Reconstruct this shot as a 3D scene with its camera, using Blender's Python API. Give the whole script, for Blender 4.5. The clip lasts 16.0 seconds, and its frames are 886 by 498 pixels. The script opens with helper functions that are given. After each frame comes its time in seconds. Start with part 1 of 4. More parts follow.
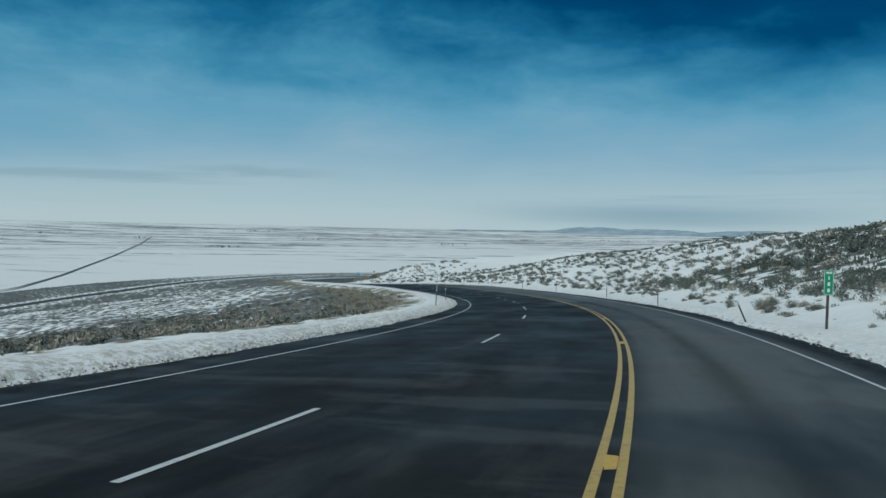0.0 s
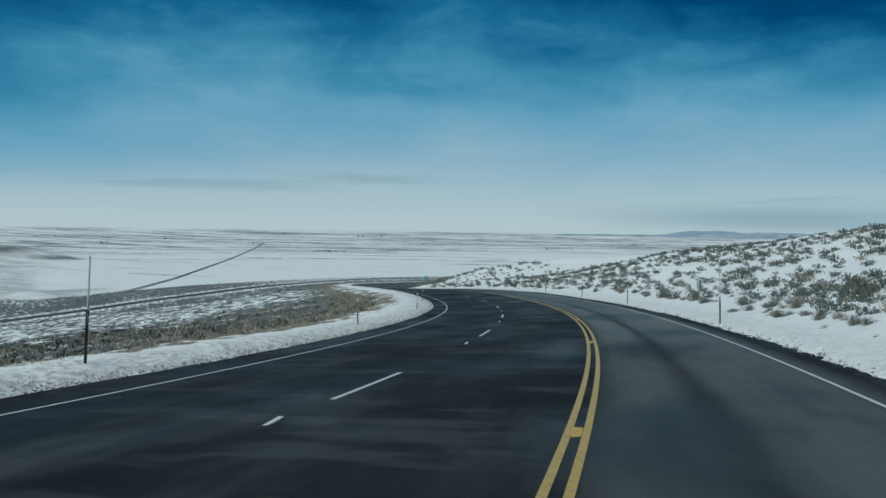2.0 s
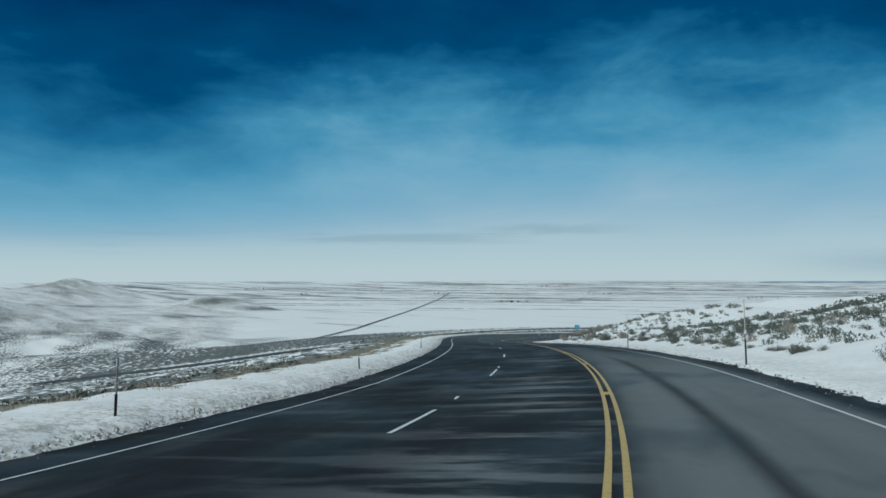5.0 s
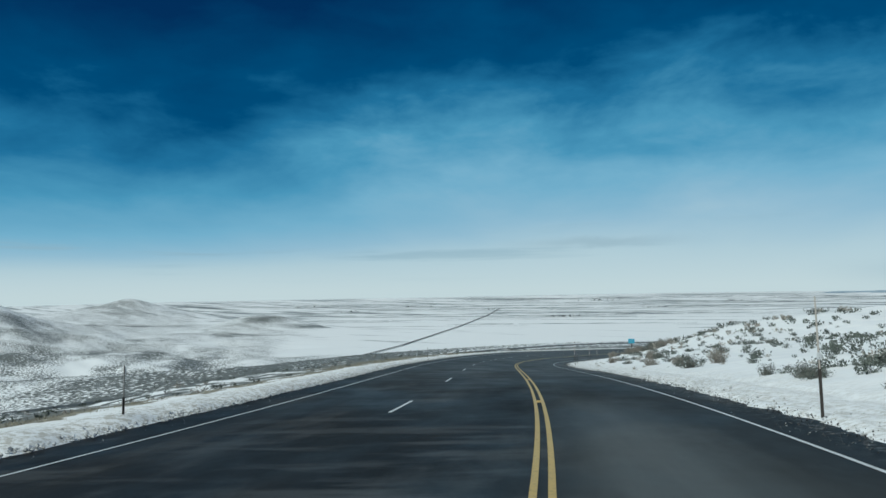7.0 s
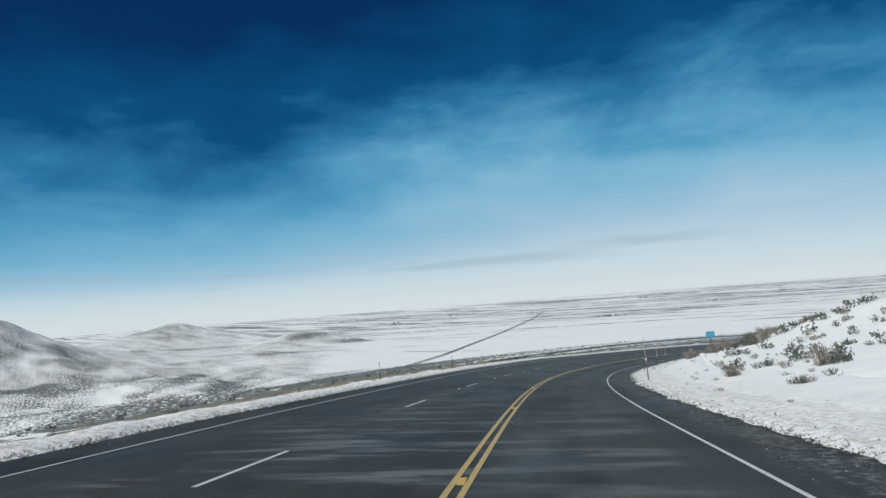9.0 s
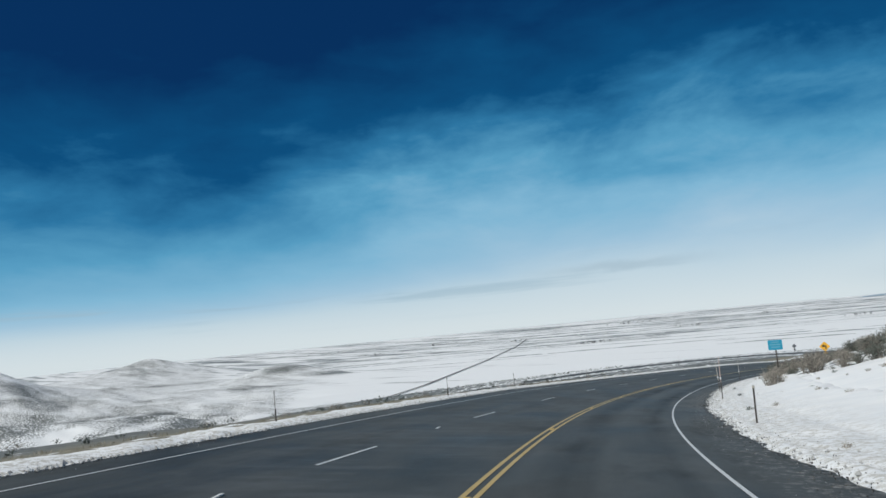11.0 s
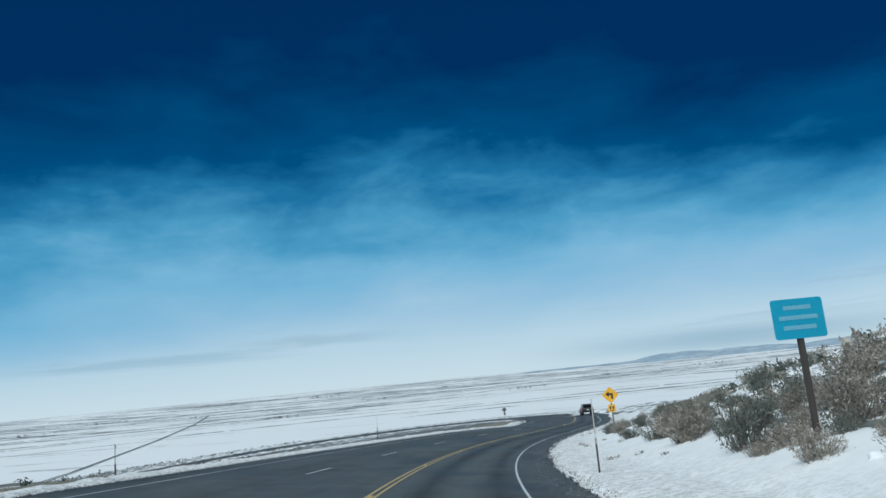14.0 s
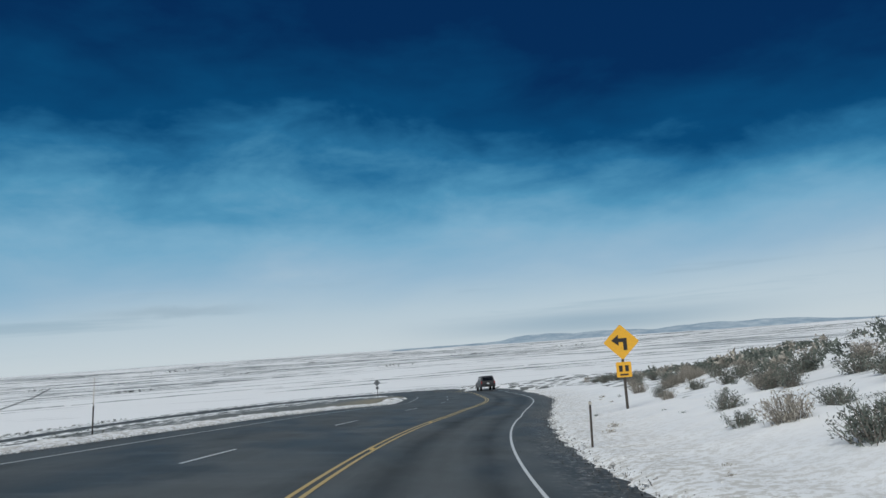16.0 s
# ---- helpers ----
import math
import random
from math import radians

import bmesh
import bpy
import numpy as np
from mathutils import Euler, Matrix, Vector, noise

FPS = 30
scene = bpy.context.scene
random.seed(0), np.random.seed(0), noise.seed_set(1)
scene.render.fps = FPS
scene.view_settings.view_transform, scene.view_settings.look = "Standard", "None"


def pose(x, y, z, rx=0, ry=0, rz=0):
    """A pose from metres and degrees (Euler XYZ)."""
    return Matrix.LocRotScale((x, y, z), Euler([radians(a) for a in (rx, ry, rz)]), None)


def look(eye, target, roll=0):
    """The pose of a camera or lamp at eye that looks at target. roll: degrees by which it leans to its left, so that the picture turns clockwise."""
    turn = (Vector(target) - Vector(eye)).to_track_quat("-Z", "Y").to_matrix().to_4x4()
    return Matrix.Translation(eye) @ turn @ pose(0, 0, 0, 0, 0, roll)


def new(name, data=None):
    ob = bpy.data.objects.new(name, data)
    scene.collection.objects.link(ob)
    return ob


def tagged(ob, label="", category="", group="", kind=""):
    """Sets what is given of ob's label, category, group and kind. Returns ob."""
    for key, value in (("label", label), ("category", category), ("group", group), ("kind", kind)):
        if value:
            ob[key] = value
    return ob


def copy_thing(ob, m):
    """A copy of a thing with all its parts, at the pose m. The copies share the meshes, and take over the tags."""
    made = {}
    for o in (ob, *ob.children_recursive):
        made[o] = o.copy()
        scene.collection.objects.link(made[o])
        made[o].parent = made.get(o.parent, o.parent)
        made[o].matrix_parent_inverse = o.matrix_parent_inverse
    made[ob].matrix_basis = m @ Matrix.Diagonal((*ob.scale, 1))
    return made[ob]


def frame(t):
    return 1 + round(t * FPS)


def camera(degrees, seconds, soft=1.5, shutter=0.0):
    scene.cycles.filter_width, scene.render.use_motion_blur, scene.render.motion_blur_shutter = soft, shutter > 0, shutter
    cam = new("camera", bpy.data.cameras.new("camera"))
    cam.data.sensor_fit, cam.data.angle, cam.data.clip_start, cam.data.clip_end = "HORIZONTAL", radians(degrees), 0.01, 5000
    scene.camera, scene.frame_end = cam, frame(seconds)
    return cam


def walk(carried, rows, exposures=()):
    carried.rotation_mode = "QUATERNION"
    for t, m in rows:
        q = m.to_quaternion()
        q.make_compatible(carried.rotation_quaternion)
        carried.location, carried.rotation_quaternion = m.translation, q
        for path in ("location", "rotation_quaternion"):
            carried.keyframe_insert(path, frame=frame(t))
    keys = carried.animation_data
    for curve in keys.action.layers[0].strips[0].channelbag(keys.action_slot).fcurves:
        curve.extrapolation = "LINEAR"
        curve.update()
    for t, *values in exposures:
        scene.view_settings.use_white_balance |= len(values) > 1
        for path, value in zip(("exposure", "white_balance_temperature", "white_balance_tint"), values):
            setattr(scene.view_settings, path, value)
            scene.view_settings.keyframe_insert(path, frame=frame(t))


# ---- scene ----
cam = camera(63.82, 16.0, soft=1.5, shutter=0.0)


def view(x, y, z, yaw, pitch, roll):
    """Pose from a heading (degrees left of +y), a tilt up and a lean."""
    return pose(x, y, z) @ pose(0, 0, 0, 0, 0, yaw) @ pose(0, 0, 0, 90 + pitch, 0, 0) @ pose(0, 0, 0, 0, 0, roll)


PATH = [
    (0.0, 0.34, -0.33, 1.38, 18.24, -2.30, 1.14),
    (0.5, 0.17, 8.08, 0.70, 22.79, -2.95, 2.03),
    (1.0, -0.28, 15.57, 0.10, 21.75, -2.57, 1.23),
    (1.5, -1.19, 23.82, -0.59, 24.75, -2.93, -0.41),
    (2.0, -2.47, 31.69, -1.25, 26.79, -2.03, 0.75),
    (2.5, -4.05, 39.36, -1.92, 29.72, -0.45, 0.29),
    (3.0, -5.93, 46.65, -2.56, 30.13, 0.79, 0.68),
    (3.5, -8.51, 54.79, -3.27, 33.16, -0.32, 2.34),
    (4.0, -11.28, 62.40, -3.93, 34.87, 0.64, -0.11),
    (4.5, -14.15, 69.47, -4.53, 38.99, 1.39, -0.06),
    (7.0, -33.60, 103.59, -7.43, 45.73, 3.29, -1.07),
    (7.5, -38.12, 109.95, -8.01, 46.98, 3.72, -1.62),
    (8.0, -42.85, 116.45, -8.63, 48.28, 3.28, -2.64),
    (10.5, -68.34, 146.91, -12.08, 48.35, 5.05, -6.03),
    (11.0, -73.64, 153.72, -12.86, 47.28, 6.35, -5.57),
    (11.5, -78.00, 159.43, -13.50, 43.40, 7.89, -7.57),
    (12.0, -82.95, 166.34, -14.22, 37.82, 9.75, -8.99),
    (12.5, -87.35, 172.93, -14.91, 31.40, 10.26, -8.76),
    (13.0, -91.47, 180.10, -15.61, 30.11, 9.82, -5.50),
    (13.5, -95.09, 187.32, -16.30, 24.92, 10.05, -7.25),
    (14.0, -98.77, 194.95, -17.00, 22.52, 9.88, -5.55),
    (14.5, -101.92, 201.92, -17.59, 20.67, 9.04, -4.24),
    (15.0, -104.87, 209.31, -18.19, 17.56, 8.07, -3.76),
    (15.5, -107.50, 216.80, -18.77, 14.74, 7.87, -3.83),
    (16.0, -109.90, 224.41, -19.34, 12.51, 7.29, -4.11),
]
walk(cam, [(t, view(*v)) for t, *v in PATH],
     exposures=[(0.0, -0.08, 5930, -6), (3.0, -0.06, 5900, -6), (4.5, 0.0, 5930, -5), (7.0, 0.2, 6100, -4), (7.5, 0.05, 5980, -5), (8.0, 0.22, 6400, 3), (10.5, 0.4, 6500, 6), (12.0, 0.3, 6250, 4), (12.8, 0.3, 5850, 0), (14.2, 0.3, 5850, -1), (15.0, 0.32, 6350, 6), (15.5, 0.12, 6300, 5), (16.0, 0.15, 6350, 6)])

# ---------------------------------------------------------------- world and sun
SUN_EL, SUN_AZ = radians(52), radians(165)     # azimuth: left of +y


def build_world():
    world = bpy.data.worlds.new("sky")
    scene.world = world
    world.use_nodes = True
    nt = world.node_tree
    nt.nodes.clear()
    N, L = nt.nodes.new, nt.links.new
    out, bg = N("ShaderNodeOutputWorld"), N("ShaderNodeBackground")
    L(bg.outputs[0], out.inputs[0])
    sky = N("ShaderNodeTexSky")
    sky.sky_type, sky.sun_disc = "NISHITA", False
    sky.sun_elevation, sky.sun_rotation = SUN_EL, -SUN_AZ
    sky.altitude, sky.air_density, sky.dust_density, sky.ozone_density = 1500, 1.0, 0.3, 3.0
    tint = N("ShaderNodeMix")
    tint.data_type, tint.blend_type = "RGBA", "MULTIPLY"
    tint.inputs[0].default_value = 1.0
    L(sky.outputs[0], tint.inputs[6])
    tint.inputs[7].default_value = (0.0035, 0.0200, 0.0400, 1)
    geo, sep = N("ShaderNodeTexCoord"), N("ShaderNodeSeparateXYZ")
    L(geo.outputs["Generated"], sep.inputs[0])

    def math_node(op, a, b=None, c=None):
        n = N("ShaderNodeMath")
        n.operation = op
        for k, v in enumerate((a, b, c)):
            if v is None:
                continue
            if isinstance(v, (int, float)):
                n.inputs[k].default_value = v
            else:
                L(v, n.inputs[k])
        return n.outputs[0]

    def step(v, lo, hi):
        n = N("ShaderNodeMapRange")
        n.interpolation_type = "SMOOTHSTEP"
        n.inputs[1].default_value, n.inputs[2].default_value = lo, hi
        L(v, n.inputs[0])
        return n.outputs[0]

    def hump(v, mid, wide):
        """1 at mid, falling to 0 at mid - wide and mid + wide."""
        d = math_node("ABSOLUTE", math_node("SUBTRACT", v, mid))
        return step(d, wide, 0.0)

    az = math_node("ARCTAN2", math_node("MULTIPLY", sep.outputs[0], -1.0), sep.outputs[1])          # radians left of +y
    el = math_node("ARCSINE", sep.outputs[2])
    flat = N("ShaderNodeCombineXYZ")
    L(az, flat.inputs[0])
    L(el, flat.inputs[1])

    def clouds(scale, stretch, turn, detail, rough, warp, shift=0.0):
        mp = N("ShaderNodeMapping")
        mp.inputs["Scale"].default_value = (1.0, stretch, 1.0)
        mp.inputs["Rotation"].default_value = (0, 0, radians(turn))
        mp.inputs["Location"].default_value = (shift, shift * 0.7, shift)
        L(flat.outputs[0], mp.inputs[0])
        n = N("ShaderNodeTexNoise")
        n.inputs["Scale"].default_value, n.inputs["Detail"].default_value = scale, detail
        n.inputs["Roughness"].default_value, n.inputs["Distortion"].default_value = rough, warp
        L(mp.outputs[0], n.inputs[0])
        return math_node("SUBTRACT", n.outputs[0], 0.5)
    banks = clouds(2.6, 2.6, 0, 6.0, 0.52, 0.3)          # the deck's uneven upper edge
    tufts = clouds(5.0, 2.4, -6, 7.0, 0.56, 0.35, 3.1)          # torn tufts above it
    wisps = clouds(15.0, 2.2, 8, 6.0, 0.58, 0.3, 7.7)
    streaks = clouds(3.2, 15.0, 0, 4.0, 0.55, 0.2, 1.3)          # flat grey bars low in the haze
    above = step(el, 0.05, 0.25)
    v = math_node("MULTIPLY_ADD", math_node("MULTIPLY", banks, step(el, 0.0, 0.14)), -0.17, el)
    v = math_node("MULTIPLY_ADD", math_node("MULTIPLY", tufts, above), -0.20, v)
    v = math_node("MULTIPLY_ADD", math_node("MULTIPLY", wisps, above), -0.06, v)
    # clearer towards the west, and a gap in the deck to the north-east
    v = math_node("MULTIPLY_ADD", math_node("MULTIPLY", step(az, 0.65, 1.30), step(el, 0.01, 0.09)), 0.095, v)
    v = math_node("MULTIPLY_ADD", math_node("MULTIPLY", step(az, 0.14, 0.02), step(el, 0.12, 0.21)), 0.045, v)
    v = math_node("MULTIPLY_ADD", math_node("MULTIPLY", step(az, 0.40, -0.10), step(el, 0.17, 0.31)), 0.075, v)
    v = math_node("MULTIPLY_ADD", step(el, 0.26, 0.45), 0.05, v)
    v = math_node("MULTIPLY_ADD", step(el, 0.02, 0.12), 0.007, v)
    ramp = N("ShaderNodeValToRGB")
    cr = ramp.color_ramp
    stops = [(0.0, (0.58, 0.62, 0.65)), (0.05, (0.475, 0.56, 0.62)), (0.10, (0.32, 0.465, 0.585)), (0.16, (0.200, 0.398, 0.55)),
             (0.22, (0.088, 0.283, 0.448)), (0.285, (0.025, 0.150, 0.298)), (0.35, (0.004, 0.060, 0.158)), (0.5, (0.002, 0.021, 0.08))]
    while len(cr.elements) < len(stops):
        cr.elements.new(0.5)
    for e, (pos, col) in zip(cr.elements, stops):
        e.position, e.color = pos, (*col, 1)
    L(v, ramp.inputs[0])

    def blend(fac, a, col):
        n = N("ShaderNodeMix")
        n.data_type = "RGBA"
        L(fac, n.inputs[0])
        L(a, n.inputs[6])
        n.inputs[7].default_value = (*col, 1)
        return n.outputs[2]
    low = math_node("MULTIPLY", math_node("MULTIPLY", step(streaks, 0.03, 0.20), hump(el, 0.055, 0.05)), 0.55)
    sky_col = blend(low, ramp.outputs[0], (0.30, 0.40, 0.475))
    # a darker bar of cloud on the mountains, and one longer bar over the valley
    bar = math_node("MULTIPLY", hump(math_node("MULTIPLY_ADD", streaks, 0.02, el), 0.012, 0.026), hump(az, 0.02, 0.34))
    sky_col = blend(math_node("MULTIPLY", bar, 0.62), sky_col, (0.235, 0.335, 0.43))
    bar = math_node("MULTIPLY", hump(math_node("MULTIPLY_ADD", wisps, 0.02, el), 0.062, 0.012), hump(az, 0.58, 0.16))
    sky_col = blend(math_node("MULTIPLY", bar, 0.5), sky_col, (0.31, 0.39, 0.45))
    mix = N("ShaderNodeMix")
    mix.data_type = "RGBA"
    mix.inputs[0].default_value = 0.88
    L(tint.outputs[2], mix.inputs[6])
    L(sky_col, mix.inputs[7])
    L(mix.outputs[2], bg.inputs[0])
    bg.inputs[1].default_value = 1.0


build_world()
sun = new("sun", bpy.data.lights.new("sun", "SUN"))
sun.data.energy, sun.data.angle, sun.data.color = 2.6, radians(50), (1.0, 0.97, 0.91)
sun.matrix_world = look((0, 0, 50), (math.sin(SUN_AZ) * 50 * math.cos(SUN_EL), -math.cos(SUN_AZ) * 50 * math.cos(SUN_EL), 50 - 50 * math.sin(SUN_EL)))


# ---------------------------------------------------------------- materials
def material(name, base, rough=0.6, metal=0.0, spec=0.5):
    m = bpy.data.materials.new(name)
    m.use_nodes = True
    b = m.node_tree.nodes["Principled BSDF"]
    b.inputs["Base Color"].default_value = (*base, 1)
    b.inputs["Roughness"].default_value = rough
    b.inputs["Metallic"].default_value = metal
    b.inputs["Specular IOR Level"].default_value = spec
    return m, m.node_tree, b


def noise_node(nt, scale, detail=4.0, rough=0.55, vec=None, stretch=None):
    n = nt.nodes.new("ShaderNodeTexNoise")
    n.inputs["Scale"].default_value, n.inputs["Detail"].default_value, n.inputs["Roughness"].default_value = scale, detail, rough
    if vec is None:
        vec = nt.nodes.new("ShaderNodeNewGeometry").outputs["Position"]
    if stretch:
        mp = nt.nodes.new("ShaderNodeMapping")
        mp.inputs["Scale"].default_value = stretch
        nt.links.new(vec, mp.inputs[0])
        vec = mp.outputs[0]
    nt.links.new(vec, n.inputs["Vector"])
    return n.outputs[0]


def ramp_node(nt, fac, stops):
    r = nt.nodes.new("ShaderNodeValToRGB")
    els = r.color_ramp.elements
    while len(els) < len(stops):
        els.new(0.5)
    for e, (pos, col) in zip(els, stops):
        e.position = pos
        e.color = (*col, 1) if isinstance(col, tuple) else (col, col, col, 1)
    nt.links.new(fac, r.inputs[0])
    return r.outputs[0]


def mix_node(nt, fac, a, b, mode="MIX"):
    m = nt.nodes.new("ShaderNodeMix")
    m.data_type, m.blend_type = "RGBA", mode
    for slot, v in ((0, fac), (6, a), (7, b)):
        if isinstance(v, (int, float)):
            m.inputs[slot].default_value = v
        elif isinstance(v, tuple):
            m.inputs[slot].default_value = (*v, 1)
        else:
            nt.links.new(v, m.inputs[slot])
    return m.outputs[2]


def bump_node(nt, height, bsdf, strength=0.3, dist=0.02):
    b = nt.nodes.new("ShaderNodeBump")
    b.inputs["Strength"].default_value, b.inputs["Distance"].default_value = strength, dist
    nt.links.new(height, b.inputs["Height"])
    nt.links.new(b.outputs[0], bsdf.inputs["Normal"])


def attr_node(nt, name):
    a = nt.nodes.new("ShaderNodeAttribute")
    a.attribute_name = name
    return a.outputs["Color"]


# ---------------------------------------------------------------- the line of the road
KAP = [6.61, 5.876, 5.287, 6.044, 5.477, 2.926, -1.98, -5.489, -3.994, -5.798, -7.216, -7.6]        # 1/km, every 30 m from -20 m
GRADE = [-7.725, -8.577, -7.06, -8.957, -7.955, -6.396, -6.509]                                     # per cent, every 60 m
BANK = [-3.399, -5.009, -6.082, 3.867, 9.625, 6.013, 4.491]                                         # per cent, every 60 m
LANE_R, LANE_D, LANE_L = 3.21, -3.12, -6.42          # edge line, lane line, far edge line from the yellow line
S_END = 288.0
# the road goes on round a bend to the left and comes back lower on the slope
BEND = [(-118.6, 274), (-122.3, 292), (-128, 314), (-137, 335), (-151, 354), (-173, 368), (-200, 371), (-229, 360), (-257, 328), (-272, 280),
        (-288, 222), (-314, 165), (-345, 100), (-378, 20), (-410, -60)]


def road_line():
    s = np.arange(-60, S_END + 0.5, 1.0)
    kap = np.interp(s, -20 + 30 * np.arange(len(KAP)), KAP) / 1000
    grade = np.interp(s, -20 + 60 * np.arange(len(GRADE)), GRADE) / 100
    bank = np.interp(s, -20 + 60 * np.arange(len(BANK)), BANK) / 100
    i0 = int(np.argmin(abs(s)))

    def run(v):
        c = np.concatenate([[0], np.cumsum((v[1:] + v[:-1]) / 2)])
        return c - c[i0]
    psi = math.pi / 2 + run(kap)
    x, y, z = run(np.cos(psi)), run(np.sin(psi)), run(grade)
    # spline through the bend
    k = np.array([(x[-20], y[-20]), (x[-1], y[-1])] + BEND, float)
    pts = []
    for i in range(1, len(k) - 2):
        a, b, c, d = k[i - 1], k[i], k[i + 1], k[i + 2]
        n = max(2, int(np.hypot(*(c - b))))
        for f in np.arange(n) / n:
            pts.append(0.5 * (2 * b + (c - a) * f + (2 * a - 5 * b + 4 * c - d) * f * f + (3 * b - a - 3 * c + d) * f ** 3))
    pts = np.array(pts)[1:]
    step = np.hypot(*np.diff(np.vstack([[x[-1], y[-1]], pts]), axis=0).T)
    ls = s[-1] + np.cumsum(step)
    dirs = np.gradient(pts, axis=0)
    lpsi = np.unwrap(np.arctan2(dirs[:, 1], dirs[:, 0]))
    lz = z[-1] - np.interp(ls - s[-1], [0, 40, 300, 400, 720], [0, 2.3, 16.5, 23.5, 43])
    lb = np.interp(ls - s[-1], [0, 30, 90], [bank[-1], 0, -0.03])
    return tuple(np.concatenate(v) for v in ((s, ls), (x, pts[:, 0]), (y, pts[:, 1]), (z, lz), (psi, lpsi), (bank, lb)))


RS, RX, RY, RZ, RP, RB = road_line()
S_LOW = 345.0          # from here on it is the lower road


def on_road(s, d, h=0.0):
    """Points at s metres along the road and d to the right of its yellow line, h above it."""
    s, d = np.asarray(s, float), np.asarray(d, float)
    x, y, z, p, b = (np.interp(s, RS, v) for v in (RX, RY, RZ, RP, RB))
    return np.stack(np.broadcast_arrays(x + d * np.sin(p), y - d * np.cos(p), z - b * d + h), -1)


def nearest(x, y, lo, hi):
    """Metres along and to the right of the stretch lo..hi of the road, for arrays of places."""
    sel = np.where((RS >= lo) & (RS <= hi))[0][::2]
    best = np.full(x.shape, 1e18)
    idx = np.zeros(x.shape, int)
    for i in sel:
        q = (x - RX[i]) ** 2 + (y - RY[i]) ** 2
        m = q < best
        best[m], idx[m] = q[m], i
    dx, dy = x - RX[idx], y - RY[idx]
    c, s = np.cos(RP[idx]), np.sin(RP[idx])
    along = np.clip(dx * c + dy * s, -2, 2)
    side = np.sign(dx * s - dy * c)
    return RS[idx] + along, side * np.sqrt(np.maximum(best - along ** 2, 0)), np.where(idx == sel[-1], dx * c + dy * s, 0.0)


def mean_level(x, y, lo, hi, step=6):
    """The road's level round a place, from all of the stretch, the nearest weighing most."""
    num, den = np.zeros(x.shape), np.zeros(x.shape)
    for i in np.where((RS >= lo) & (RS <= hi))[0][::step]:
        w = 1 / ((x - RX[i]) ** 2 + (y - RY[i]) ** 2 + 20) ** 2.5
        num += w * RZ[i]
        den += w
    return num / den


def smooth(a, b, v):
    t = np.clip((v - a) / (b - a), 0, 1)
    return t * t * (3 - 2 * t)


def waves(x, y, size, seed, octaves=3):
    """Cheap smooth noise in -1..1 for arrays."""
    rng = np.random.RandomState(seed)
    out, amp, tot = np.zeros(np.shape(x)), 1.0, 0.0
    for o in range(octaves):
        for k in range(4):
            a, ph = rng.uniform(0, 2 * math.pi), rng.uniform(0, 2 * math.pi)
            f = 2 * math.pi / (size * rng.uniform(0.7, 1.4)) * 2 ** o
            out += amp * np.sin(f * (np.cos(a) * x + np.sin(a) * y) + ph + 1.3 * np.sin(0.37 * f * (np.sin(a) * x - np.cos(a) * y) + ph))
            tot += amp * 0.6
        amp *= 0.5
    return out / tot


EDGE_L = -7.35          # left edge of the asphalt


def edge_r(s):
    """The right edge of the asphalt, wider past the first bend."""
    return np.interp(s, [0, 90, 130, 150, 200, 330], [3.85, 3.75, 3.95, 4.35, 4.45, 4.3])


def hill(x, y, az, r, rise, wr, wa):
    """A hump in the valley: at az degrees left of +y and r metres from the start."""
    a = math.radians(az)
    cx, cy = -math.sin(a) * r, math.cos(a) * r
    u = (x - cx) * -math.sin(a) + (y - cy) * math.cos(a)
    v = (x - cx) * math.cos(a) + (y - cy) * math.sin(a)
    return rise * np.exp(-(u / wr) ** 2 - (v / wa) ** 2)


